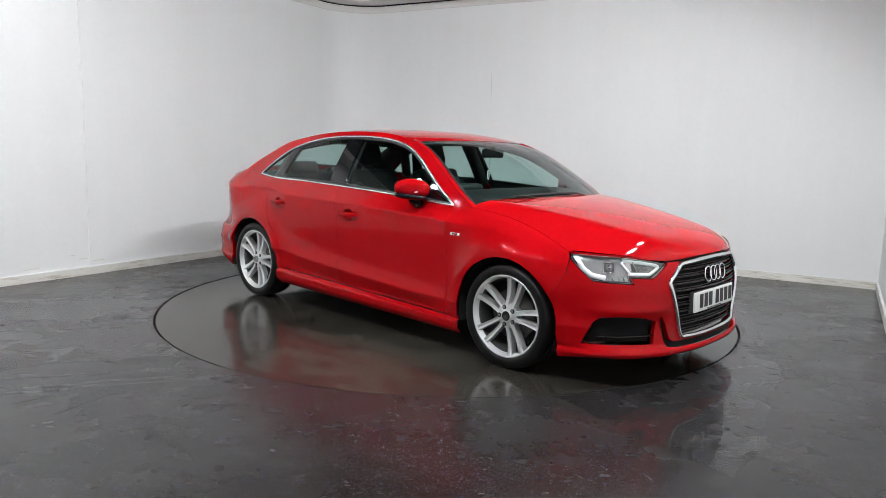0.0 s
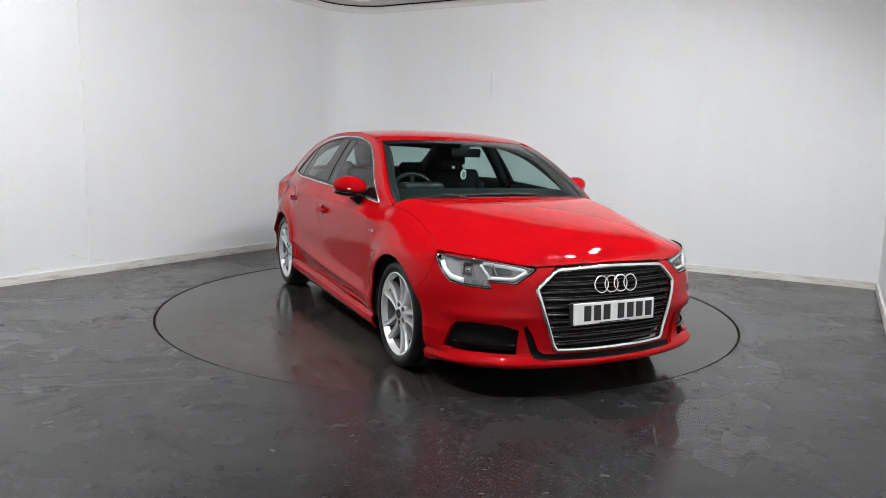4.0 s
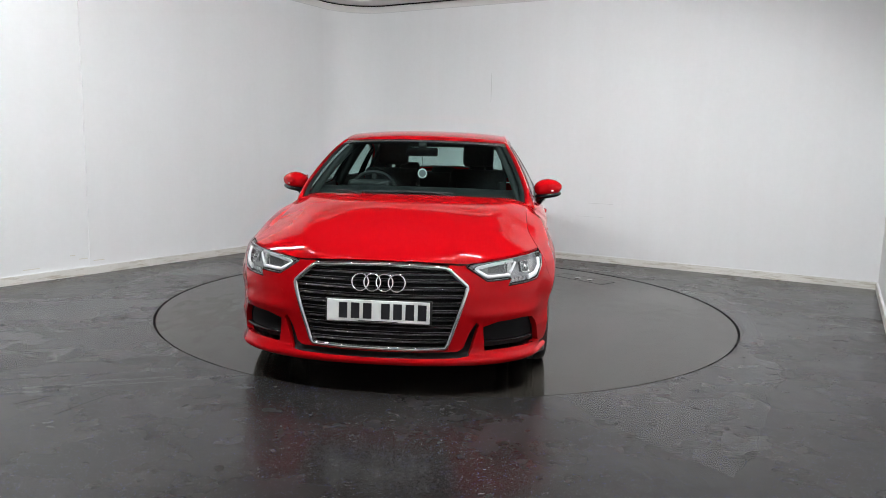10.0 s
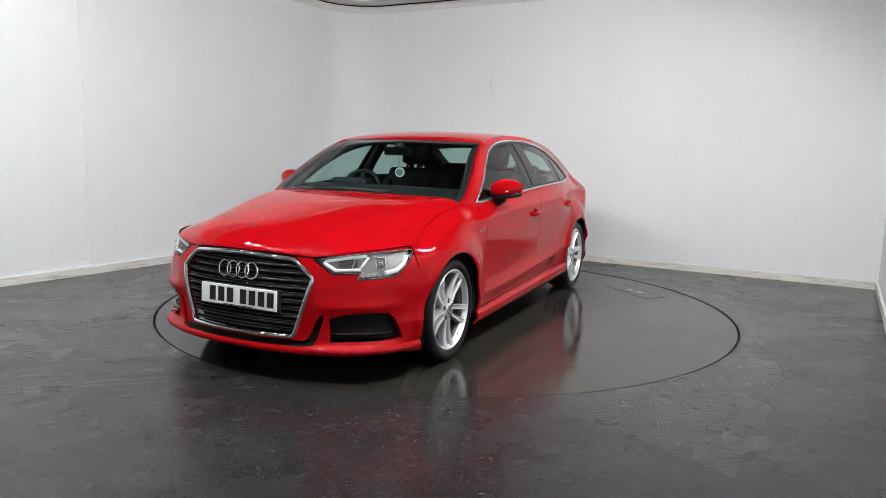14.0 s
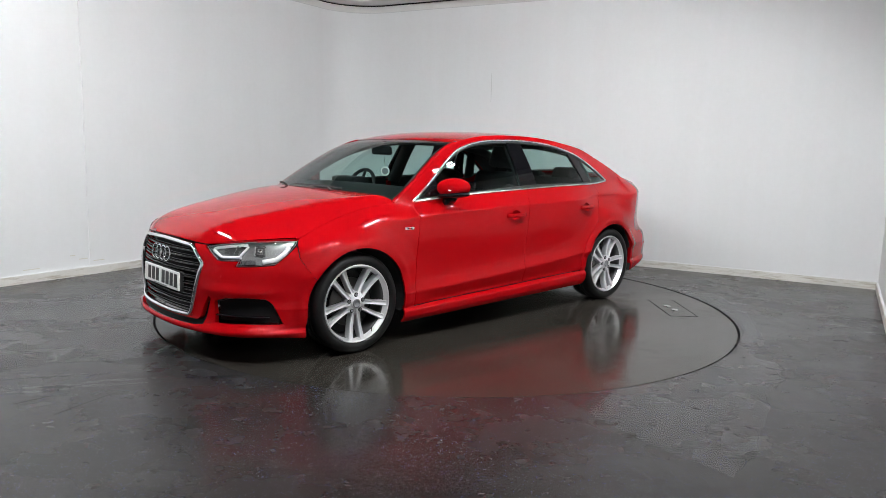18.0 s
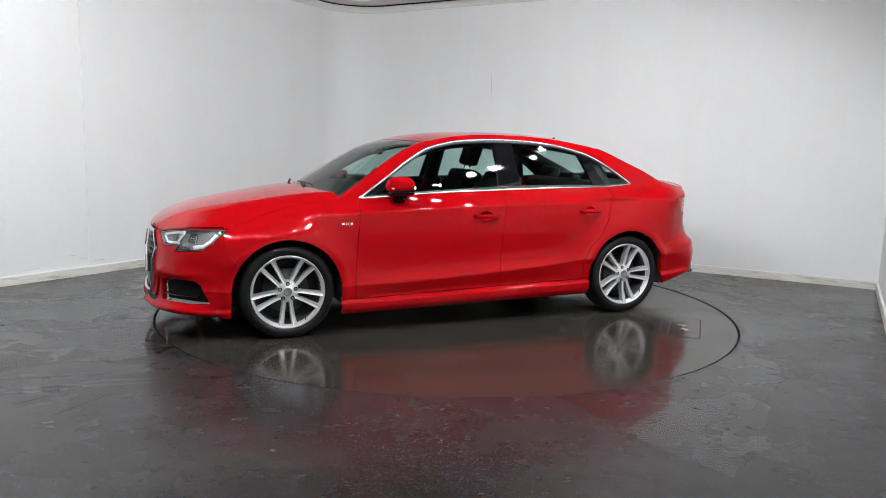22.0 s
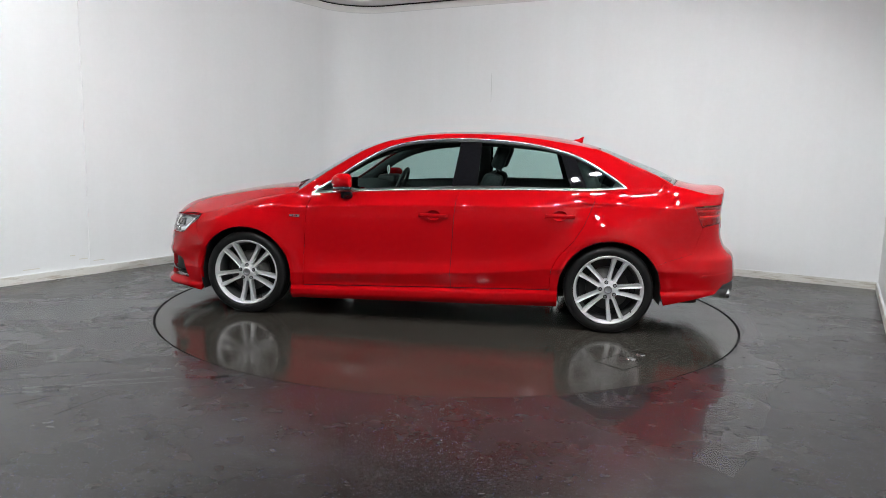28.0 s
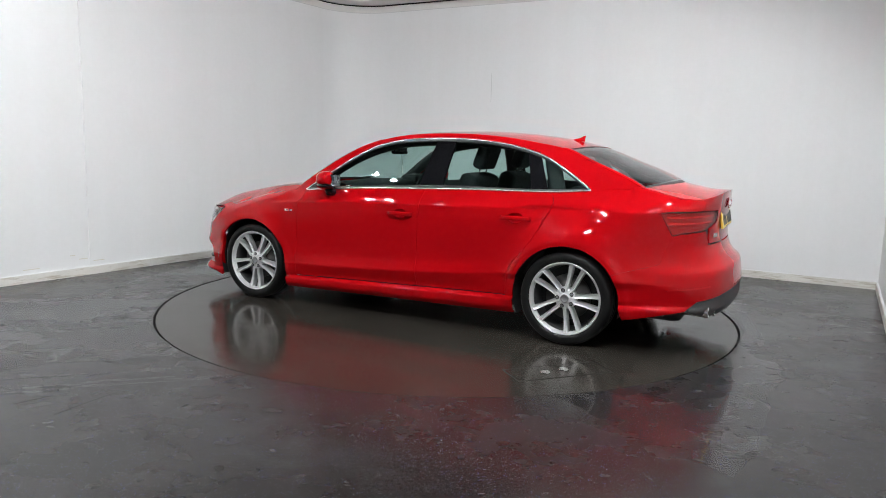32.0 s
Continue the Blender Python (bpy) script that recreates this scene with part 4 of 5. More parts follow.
cx, cz = spline(dlo_t, [p[0] for p in DLO]), spline(dlo_t, [p[1] for p in DLO])
DLO_TOP = [(float(cx(t)), float(cz(t))) for t in dense_t]
RAIL = [(0.965, 0.905), (0.9, 0.95), (0.75, 1.052), (0.57, 1.17), (0.42, 1.252), (0.28, 1.302), (0.1, 1.34), (-0.1, 1.36), (-0.3, 1.366), (-0.55, 1.361), (-0.8, 1.341), (-1.0, 1.312), (-1.2, 1.274), (-1.373, 1.205), (-1.578, 1.12), (-1.7, 1.062), (-1.745, 1.036)]
rt = np.linspace(0, 1, len(RAIL))
rx, rz = spline(rt, [p[0] for p in RAIL]), spline(rt, [p[1] for p in RAIL])
RAIL_TOP = [(float(rx(t)), float(rz(t))) for t in np.linspace(0, 1, 90)]


def belt_run(a, b, n, lift=0.0):
    return [(float(x), float(belt_z(x)) + lift) for x in np.linspace(a, b, n)]


frame_poly = RAIL_TOP + belt_run(-1.74, -1.43, 8)[1:] + [(x, z + 0.0) for x, z in DLO_TOP[::-1]] + [(0.9, 0.905)]
fr = sheet(frame_poly, [], cabin_point, (0.02, 0.02), depth=0.02, swap=False)
if fr[2][:50, 1].mean() < 0:
    fr = sheet(frame_poly, [], cabin_point, (0.02, 0.02), depth=0.02, swap=True)
both("side_frame", fr, RED, car)


def lining_point(x, z):
    p = cabin_point(x, z)
    p[..., 1] -= 0.024
    return p


both("pillar_inside", sheet(frame_poly, [], lining_point, (0.05, 0.05), depth=0), LININGM, car)


def cabin_panel(poly, inset=0.006, depth=0.004, step=0.04):
    def point(x, z):
        p = cabin_point(x, z)
        p[..., 1] -= inset
        return p
    d = sheet(poly, [], point, (step, step), depth=depth, swap=False)
    if d[2][:30, 1].mean() < 0:
        d = sheet(poly, [], point, (step, step), depth=depth, swap=True)
    return d


def under_dlo(x):
    """Height of the window opening's top at x."""
    return float(np.interp(-x, [-p[0] for p in DLO_TOP], [p[1] for p in DLO_TOP]))


def window(a_bot, a_top, b_bot, b_top):
    """A pane between two slanted edges, below the roof line."""
    top = [(x, under_dlo(x)) for x in np.linspace(a_top, b_top, 24)]
    return [(a_bot, float(belt_z(a_bot)) - 0.01)] + top + [(b_bot, float(belt_z(b_bot)) - 0.01)]


for sgn, name in ((1, "left"), (-1, "right")):
    def put(nm, data, mat, label=""):
        return shell(nm, data if sgn > 0 else flipped(data), mat, car, label)
    put("window_pane", cabin_panel(window(0.825, 0.823, -0.20, -0.245)), GLASSM, "tinted front side window")
    put("window_pane", cabin_panel(window(-0.375, -0.385, -1.045, -0.955)), GLASSM, "tinted rear side window")
    put("window_pane", cabin_panel(window(-1.15, -1.04, -1.405, -1.404)), GLASSM, "small quarter window")
    put("b_pillar", cabin_panel(window(-0.195, -0.24, -0.38, -0.39), 0.002, 0.02), BLACKM, "gloss black pillar trim")
    put("c_pillar_trim", cabin_panel(window(-1.04, -0.95, -1.155, -1.045), 0.003, 0.02), BLACKM, "gloss black pillar trim")
    put("mirror_triangle", cabin_panel([(0.82, 0.905), (0.60, 1.055), (0.60, 0.925)], 0.002, 0.01), BLACKM)
    # chrome strip round the windows
    bm = bmesh.new()
    loop = DLO_TOP + belt_run(-1.40, 0.81, 40)
    loop = loop[::-1]
    p3 = []
    for x, z in loop:
        p = cabin_point(x, z)
        p3.append((float(p[0]), sgn * (float(p[1]) + 0.001), float(p[2])))
    tube(bm, p3, 0.0135, 0.012, [(0, sgn, 0.45)] * len(p3), closed=True)
    part("window_trim", bm, SATINM, car, "bright chrome window surround")
    # black seal inside the chrome
    bm = bmesh.new()
    p3 = []
    mx, mz = -0.3, 1.12
    for x, z in loop:
        k = 0.016
        nx, nz = mx - x, (mz - z) * 2.5
        l = math.hypot(nx, nz)
        p = cabin_point(x + nx / l * k, z + nz / l * k)
        p3.append((float(p[0]), sgn * (float(p[1]) - 0.003), float(p[2])))
    tube(bm, p3, 0.018, 0.008, [(0, sgn, 0.45)] * len(p3), closed=True)
    part("window_seal", bm, RUBBERM, car)

# roof
def roof_rows(t0, t1, n, m=24):
    rows = []
    for t in np.linspace(t0, t1, n):
        x, z = float(rx(t)), float(rz(t))
        y = float(glass_y(x, z))
        rows.append((x, y, z))
    return rows


t_head, t_tail = 5 / 16 - 0.004, 12 / 16 + 0.004
roof_mid = spline([0.45, 0.36, 0.18, -0.095, -0.33, -0.555, -0.78, -0.95, -1.1, -1.26], [1.285, 1.32, 1.362, 1.389, 1.396, 1.395, 1.382, 1.363, 1.337, 1.298])


def roof_sheet():
    rows = []
    edge = roof_rows(t_head, t_tail, 50)
    x0, x1 = edge[0][0], edge[-1][0]
    for x, y, z in edge:
        f = (x - x0) / (x1 - x0)
        xm = (x0 + 0.085) * (1 - f) + (x1 - 0.05) * f
        zm = float(roof_mid(xm))
        row = []
        for a in np.linspace(-1, 1, 41):
            k = abs(a)
            row.append((x + (xm - x) * (1 - k ** 2), y * a, z + (zm - z) * (1 - k ** 2.3)))
        rows.append(row)
    return rows


rs = grid_sheet(roof_sheet())
if rs[2][:, 2].mean() < 0:
    rs = (rs[0], rs[1][:, ::-1], -rs[2])
shell("roof", rs, RED, car)


def pane_between(t0, t1, bow0, bow1, lift, n=14, m=31, margin=0.0):
    """A bowed pane between the two rails, from rail place t0 to t1; bow: how far its middle stands out at both ends."""
    rows = []
    for i, t in enumerate(np.linspace(t0, t1, n)):
        x, z = float(rx(t)), float(rz(t))
        y = float(glass_y(x, z)) - margin
        f = i / (n - 1)
        bx, bz = bow0[0] * (1 - f) + bow1[0] * f, bow0[1] * (1 - f) + bow1[1] * f
        l = lift * 4 * f * (1 - f)
        rows.append([(x + bx * (1 - a * a) + l * lift_dir[0], y * a, z + bz * (1 - a * a) + l * lift_dir[1]) for a in np.linspace(-1, 1, m)])
    return rows


def upward(d):
    return (d[0], d[1][:, ::-1], -d[2]) if d[2][:, 2].mean() < 0 else d


lift_dir = (0.45, 0.9)
ws = upward(grid_sheet(pane_between(0.002, t_head - 0.004, (0.15, 0.03), (0.08, 0.016), 0.012, margin=0.012)))
shell("windscreen", ws, GLASSM, car, "clear laminated windscreen")
lift_dir = (-0.4, 0.9)
bw = upward(grid_sheet(pane_between(t_tail + 0.006, 0.985, (-0.05, 0.026), (-0.105, 0.034), 0.006, margin=0.012)))
shell("rear_window", bw, GLASSM, car, "tinted rear window")
# black borders of the two panes
for rows, nm in ((pane_between(0.002, t_head - 0.004, (0.15, 0.03), (0.08, 0.016), 0.012, margin=0.03), "windscreen_border"), (pane_between(t_tail + 0.006, 0.985, (-0.05, 0.026), (-0.105, 0.034), 0.006, margin=0.045), "rear_window_border")):
    if nm[0] == "w":
        lift_dir = (0.45, 0.9)
    g = np.array(rows)
    bm = bmesh.new()
    loop = [g[0, j] for j in range(g.shape[1])] + [g[i, -1] for i in range(1, g.shape[0])] + [g[-1, j] for j in range(g.shape[1] - 2, -1, -1)] + [g[i, 0] for i in range(g.shape[0] - 2, 0, -1)]
    tube(bm, [Vector(p) - Vector((0, 0, 0.006)) for p in loop], 0.05, 0.006, [(0.4 if nm[0] == "w" else -0.3, 0, 0.9)] * len(loop), closed=True)
    part(nm, bm, RUBBERM, car)

# rounded front and rear faces of the roof pillars
for sgn in (1, -1):
    for ta, tb in ((0.0, t_head + 0.01), (t_tail - 0.01, 0.99)):
        bm = bmesh.new()
        run = []
        for t in np.linspace(ta, tb, 30):
            x, z = float(rx(t)), float(rz(t))
            run.append((x, sgn * (float(glass_y(x, z)) - 0.012), z - 0.003))
        tube(bm, run, 0.034, 0.016, [(0.35 if ta == 0 else -0.3, sgn * 0.35, 0.85)] * len(run), sides=12)
        part("roof_pillar", bm, RED, car)


# ---- car: openings and fittings at the front ----
def behind(depth):
    """The front surface moved inwards."""
    def point(u, v):
        p = side_point(u, v)
        nx, ny = out_n(u)
        return p - np.stack([nx * depth, ny * depth, 0 * nx], -1)
    return point


def on_front(y, z, out=0.0):
    s = float(s_front(abs(y)))
    p = side_point(s, z)
    nx, ny = out_n(s)
    q = Vector((float(p[0] + nx * out), float(p[1] + ny * out), float(p[2])))
    return Vector((q.x, math.copysign(q.y, y) if y else 0.0, q.z))


def hex_half_width(z):
    return float(np.interp(z, [0.26, 0.572, 0.668, 0.683], [0.345, 0.446, 0.345, 0.33]))


grille = part("grille", bmesh.new(), BLACKM, car, "black hexagonal grille with thin slats")
back = sheet(front_sz([(0, 0.684), (0.35, 0.67), (0.452, 0.572), (0.35, 0.255), (0, 0.25)]), [], behind(0.06), (0.04, 0.03), depth=0)
shell("grille_back", joined(back, flipped(back)), MESHM, grille)
for i in range(10):
    z = 0.292 + 0.038 * i
    w = hex_half_width(z) - 0.004
    ys = np.linspace(-w, w, 25)
    bm = bmesh.new()
    tube(bm, [on_front(y, z, -0.018) for y in ys], 0.034, 0.007, None)
    slat = part("slat", bm, SLATM, grille)
    for dz in (0.011, -0.006):
        bm = bmesh.new()
        tube(bm, [on_front(y, z + dz, -0.008) for y in ys], 0.006, 0.0028, None, sides=6)
        part("slat_edge", bm, BARRELM, slat)
bm = bmesh.new()
hexa = [(0, 0.68), (0.17, 0.676), (0.335, 0.666), (0.36, 0.652), (0.44, 0.578), (0.443, 0.566), (0.4, 0.43), (0.352, 0.282), (0.335, 0.262), (0.17, 0.258), (0, 0.257)]
right = [(-y, z) for y, z in hexa[-2:0:-1]]
loop = dense(hexa + right, 0.03)
p3 = [on_front(y, z, 0.004) for y, z in loop]
nn = [Vector((1, 0.25 * p.y, 0.05)) for p in p3]
tube(bm, p3, 0.024, 0.026, nn, closed=True)
part("grille_surround", bm, CHROMEM, grille, "polished chrome grille surround")
# emblem of four plain rings
bm = bmesh.new()
for k in range(4):
    yc = -0.093 + 0.0615 * k
    ring = []
    for a in range(28):
        q = 2 * math.pi * a / 28
        p = on_front(yc + 0.042 * math.cos(q), 0.59 + 0.042 * math.sin(q), 0.012 + 0.002 * (k % 2))
        ring.append(p)
    tube(bm, ring, 0.0085, 0.008, [(1, 0, 0)] * 28, closed=True)
part("emblem", bm, CHROMEM, car, "chrome ring emblem")


def plate(x, z, face, colour_mat, tilt):
    """A number plate with plain bars in place of its writing."""
    m = pose(x, 0, z, 0, tilt, 0)
    bm = bmesh.new()
    rounded_box(bm, (0, 0, 0), (0.012, 0.52, 0.111), 0.004, m)
    ob = part("number_plate", bm, colour_mat, car, "number plate with dark characters shown as bars")
    for k in range(7):
        y = -0.222 + 0.0615 * k + (0.0 if k < 4 else 0.03)
        bm = bmesh.new()
        rounded_box(bm, (face * 0.0065, -face * y if face > 0 else y, 0.002), (0.003, 0.044, 0.079), 0.001, m, 1)
        part("character_bar", bm, INKM, ob)
    bm = bmesh.new()
    rounded_box(bm, (face * 0.0062, 0, -0.05), (0.002, 0.2, 0.005), 0.0008, m, 1)
    part("maker_bar", bm, INKM, ob)
    return ob


plate(2.163, 0.443, 1, PLATEM, -3)
bm = bmesh.new()
rounded_box(bm, (2.147, 0, 0.442), (0.02, 0.54, 0.12), 0.004)
part("plate_holder", bm, DARKM, car)

# lower intakes
for sgn in (1, -1):
    d = sheet(fog, [], behind(0.07), (0.04, 0.03), depth=0)
    shell("fog_recess", d if sgn > 0 else flipped(d), MESHM, car, "dark side intake")
    d = sheet([(s + (0.012 if i in (0, 7) else -0.012 if i in (3, 4, 5) else 0), z + (-0.01 if i < 4 else 0.01)) for i, (s, z) in enumerate(fog)], [], behind(0.035), (0.04, 0.03), depth=0.03)
    shell("intake_mesh", d if sgn > 0 else flipped(d), MESHM, car)
    bm = bmesh.new()
    ss = np.linspace(fog[0][0] + 0.012, fog[4][0] - 0.02, 14)
    pts3 = []
    for s in ss:
        p = behind(0.016)(np.array([s]), np.array([0.287]))[0]
        pts3.append((p[0], sgn * p[1], p[2]))
    tube(bm, pts3, 0.03, 0.012)
    part("intake_blade", bm, BLACKM, car)
    d = sheet([(s, z + (0.012 if i > 8 else -0.01 if i < 3 else 0)) for i, (s, z) in enumerate(slot)], [], behind(0.03), (0.03, 0.02), depth=0)
    shell("lower_intake", d if sgn > 0 else flipped(d), MESHM, car)

# headlights
lamp_top = sz([(1.716, 0.713), (1.8, 0.715)]) + front_sz([(0.74, 0.711), (0.66, 0.703), (0.58, 0.692), (0.51, 0.68), (0.454, 0.668)])
lamp_low = front_sz([(0.547, 0.601), (0.671, 0.608), (0.656, 0.575), (0.75, 0.581)]) + sz([(1.84, 0.59), (1.777, 0.643), (1.724, 0.695)])


def cap_top(poly, drop=0.005):
    return [(s, min(z, float(top_of(s)) - drop)) for s, z in poly]


LAMP_POLY = cap_top(lamp_top + lamp_low)


def shrunk(poly, k):
    c = np.mean(np.array(poly), axis=0)
    return [(c[0] + (s - c[0]) * k, c[1] + (z - c[1]) * k) for s, z in poly]


def lens_part(poly, depth, mat, nm, parent, sgn, label="", step=(0.02, 0.012), fold=0.004):
    d = sheet(poly, [], behind(depth), step, depth=fold)
    return shell(nm, d if sgn > 0 else flipped(d), mat, parent, label)


def lamp_line(a, b, n, depth, sgn):
    out = []
    for f in np.linspace(0, 1, n):
        s, z = a[0] + (b[0] - a[0]) * f, a[1] + (b[1] - a[1]) * f
        p = behind(depth)(np.array([s]), np.array([z]))[0]
        out.append((float(p[0]), sgn * float(p[1]), float(p[2])))
    return out


for sgn in (1, -1):
    lamp = lens_part(LAMP_POLY, 0.034, LAMPBACKM, "headlight", car, sgn, "clear headlight with silver reflector and white light strip", fold=-0.03)
    d = sheet(LAMP_POLY, [], behind(0.0), (0.02, 0.012), depth=0)
    shell("lens", d if sgn > 0 else flipped(d), LENSM, lamp, "clear lens")
    # dark rim under the lens
    bm = bmesh.new()
    ring = []
    for s, z in dense(LAMP_POLY, 0.03):
        p = behind(0.003)(np.array([s]), np.array([z]))[0]
        ring.append((float(p[0]), sgn * float(p[1]), float(p[2])))
    tube(bm, ring, 0.003, 0.006, [(0.8, 0.6 * sgn, 0.1)] * len(ring), closed=True, sides=6)
    part("rim", bm, GREYALLOYM, lamp)
    # light strip: along the inner tip, the lower edge and up the outer end
    path = front_sz([(0.7, 0.69), (0.6, 0.678), (0.51, 0.662), (0.492, 0.652), (0.555, 0.616), (0.62, 0.618), (0.69, 0.622)])
    run = []
    for p, q2 in zip(path, path[1:]):
        run += lamp_line(p, q2, 5, 0.02, sgn)[:-1]
    bm = bmesh.new()
    tube(bm, run, 0.018, 0.012, [(0.85, 0.5 * sgn, 0.1)] * len(run), sides=8)
    part("light_strip", bm, STRIPM, lamp, "white light strip")
    path = sz([(1.9, 0.6), (1.835, 0.612), (1.79, 0.645), (1.752, 0.695)])
    run = []
    for p, q2 in zip(path, path[1:]):
        run += lamp_line(p, q2, 5, 0.014, sgn)[:-1]
    bm = bmesh.new()
    tube(bm, run, 0.028, 0.014, [(0.5, 0.85 * sgn, 0.1)] * len(run), sides=8)
    part("side_strip", bm, STRIPM, lamp)
    # dark inner mask
    poly = front_sz([(0.56, 0.635), (0.66, 0.63), (0.655, 0.682), (0.57, 0.67)])
    lens_part(poly, 0.026, BARRELM, "mask", lamp, sgn, fold=0.01)
    # projector boxes
    for s0, zz, w, h in ((s_key(F(0.757)), 0.656, 0.058, 0.052),):
        poly = [(s0 - w / 2, zz - h / 2), (s0 + w / 2, zz - h / 2), (s0 + w / 2, zz + h / 2), (s0 - w / 2, zz + h / 2)]
        lens_part(poly, 0.024, BARRELM, "projector_box", lamp, sgn, fold=0.01)
        lens_part([(s0 - w * 0.3, zz - h * 0.3), (s0 + w * 0.3, zz - h * 0.3), (s0 + w * 0.3, zz + h * 0.3), (s0 - w * 0.3, zz + h * 0.3)], 0.02, GREYALLOYM, "projector_frame", lamp, sgn, fold=0.004)
        p = behind(0.02)(np.array([s0]), np.array([zz]))[0]
        bm = bmesh.new()
        bmesh.ops.create_uvsphere(bm, u_segments=20, v_segments=12, radius=0.014, matrix=Matrix.Translation((p[0], sgn * p[1], p[2])))
        for f in bm.faces:
            f.smooth = True
        part("projector", bm, CHROMEM, lamp)
        ring = [lamp_line((s0 + a * w * 0.52, zz + b * h * 0.52), (s0 + a * w * 0.52, zz + b * h * 0.52), 1, 0.016, sgn)[0] for a, b in ((-0.9, -1), (0.9, -1), (1, -0.9), (1, 0.9), (0.9, 1), (-0.9, 1), (-1, 0.9), (-1, -0.9))]
        bm = bmesh.new()
        tube(bm, ring, 0.006, 0.008, [(0.8, 0.6 * sgn, 0.1)] * 8, closed=True, sides=6)
        part("projector_bezel", bm, CHROMEM, lamp)
    # silver wedges
    poly = [(s_key(F(0.655)), 0.632), (s_key(F(0.675)), 0.628), (s_key(F(0.69)), 0.68), (s_key(F(0.665)), 0.684)]
    lens_part(poly, 0.018, SILVERM, "reflector", lamp, sgn, fold=0.012)
    poly = [(s_key(F(0.665)), 0.582), (s_key(F(0.74)), 0.588), (s_key(F(0.74)), 0.608), (s_key(F(0.675)), 0.606)]
    lens_part(poly, 0.014, SILVERM, "lower_reflector", lamp, sgn, fold=0.012)
    # slanted white bar from the strip up to the box, and a thin one beside it
    for y0, y1, w, mat in ((0.668, 0.708, 0.013, STRIPM), (0.63, 0.652, 0.006, SILVERM)):
        bm = bmesh.new()
        tube(bm, lamp_line((s_key(F(y0)), 0.628), (s_key(F(y1)), 0.684), 6, 0.014, sgn), w, 0.008, [(0.85, 0.5 * sgn, 0.1)] * 6, sides=6)
        part("bar", bm, mat, lamp)
    # ribs in the foot of the lamp
    for k in range(4):
        bm = bmesh.new()
        tube(bm, lamp_line((s_key(F(0.672 + 0.022 * k)), 0.586), (s_key(F(0.678 + 0.022 * k)), 0.612), 4, 0.008, sgn), 0.004, 0.004, [(0.8, 0.6 * sgn, 0.1)] * 4, sides=6)
        part("rib", bm, CHROMEM, lamp)
    # washer cap
    poly = [(s_key(F(0.52)), 0.505), (s_key(F(0.575)), 0.507), (s_key(F(0.575)), 0.522), (s_key(F(0.52)), 0.52)]
    lens_part(poly, -0.0015, RED, "washer_cap", car, sgn, fold=0.004)

# rear lamps
TAIL = sz([(-1.885, 0.897), (-1.972, 0.758), (-2.03, 0.772)]) + [(s_key(R(0.57)), 0.787), (s_key(R(0.5)), 0.8), (s_key(R(0.37)), 0.838), (s_key(R(0.365)), 0.898), (s_key(R(0.6)), 0.905)]
for sgn in (1, -1):
    tail = lens_part(TAIL, 0.02, TAILBACKM, "rear_light", car, sgn, "dark red rear light", fold=0)
    d = sheet(TAIL, [], behind(0.002), (0.02, 0.012), depth=0.03)
    shell("lens", d if sgn > 0 else flipped(d), TAILM, tail)
    bm = bmesh.new()
    ring = []
    for s, z in dense(TAIL, 0.03):
        p = behind(0.004)(np.array([s]), np.array([z]))[0]
        ring.append((float(p[0]), sgn * float(p[1]), float(p[2])))
    tube(bm, ring, 0.004, 0.006, [(-0.7, 0.7 * sgn, 0.1)] * len(ring), closed=True, sides=6)
    part("rim", bm, BLACKM, tail)
    for k, z in enumerate((0.868, 0.828)):
        a = (s_key(X(-1.93 - 0.014 * k)), z)
        b = (s_key(R(0.42 + 0.03 * k)), z + 0.006)
        bm = bmesh.new()
        tube(bm, lamp_line(a, b, 10, 0.012, sgn), 0.016, 0.014)
        part("light_bar", bm, TAILBARM, tail)

plate(-2.17, 0.83, -1, PLATEYM, 10)
bm = bmesh.new()
for k in range(4):
    ring = [(-2.19, -0.066 + 0.044 * k + 0.03 * math.cos(2 * math.pi * a / 20), 0.935 + 0.03 * math.sin(2 * math.pi * a / 20)) for a in range(20)]
    tube(bm, ring, 0.006, 0.006, [(-1, 0, 0)] * 20, closed=True, sides=6)
part("emblem", bm, CHROMEM, car, "chrome ring emblem")
for y, w in ((0.4, 0.035), (0.36, 0.03)):
    bm = bmesh.new()
    s = s_key(R(y))
    p = side_point(s, 0.745)
    rounded_box(bm, (0, 0, 0), (0.006, w, 0.028), 0.002, pose(float(p[0]) - 0.002, y, 0.745, 0, 0, -12))
    part("model_badge", bm, CHROMEM, car, "small chrome badge")
# twin tail pipes
for y in (0.63, 0.54):
    bm = bmesh.new()
    lathe(bm, [(0.03, 0.16), (0.036, 0.0), (0.036, -0.006), (0.032, -0.006), (0.03, 0.1), (0.001, 0.1)], 24)
    bmesh.ops.transform(bm, matrix=pose(-2.2 + 0.3 * (y - 0.54), y, 0.285, 0, 0, -90) @ pose(0, 0, 0, 0, 0, 0), verts=bm.verts)
    part("tail_pipe", bm, CHROMEM, car, "chrome tail pipe")
# bumper reflectors
for sgn in (1, -1):
    poly = [(s_key(X(-1.945)), 0.421), (s_key(R(0.64)), 0.447), (s_key(R(0.64)), 0.458), (s_key(X(-1.955)), 0.432)]
    lens_part(poly, -0.003, TAILBACKM, "bumper_reflector", car, sgn, fold=0.006)

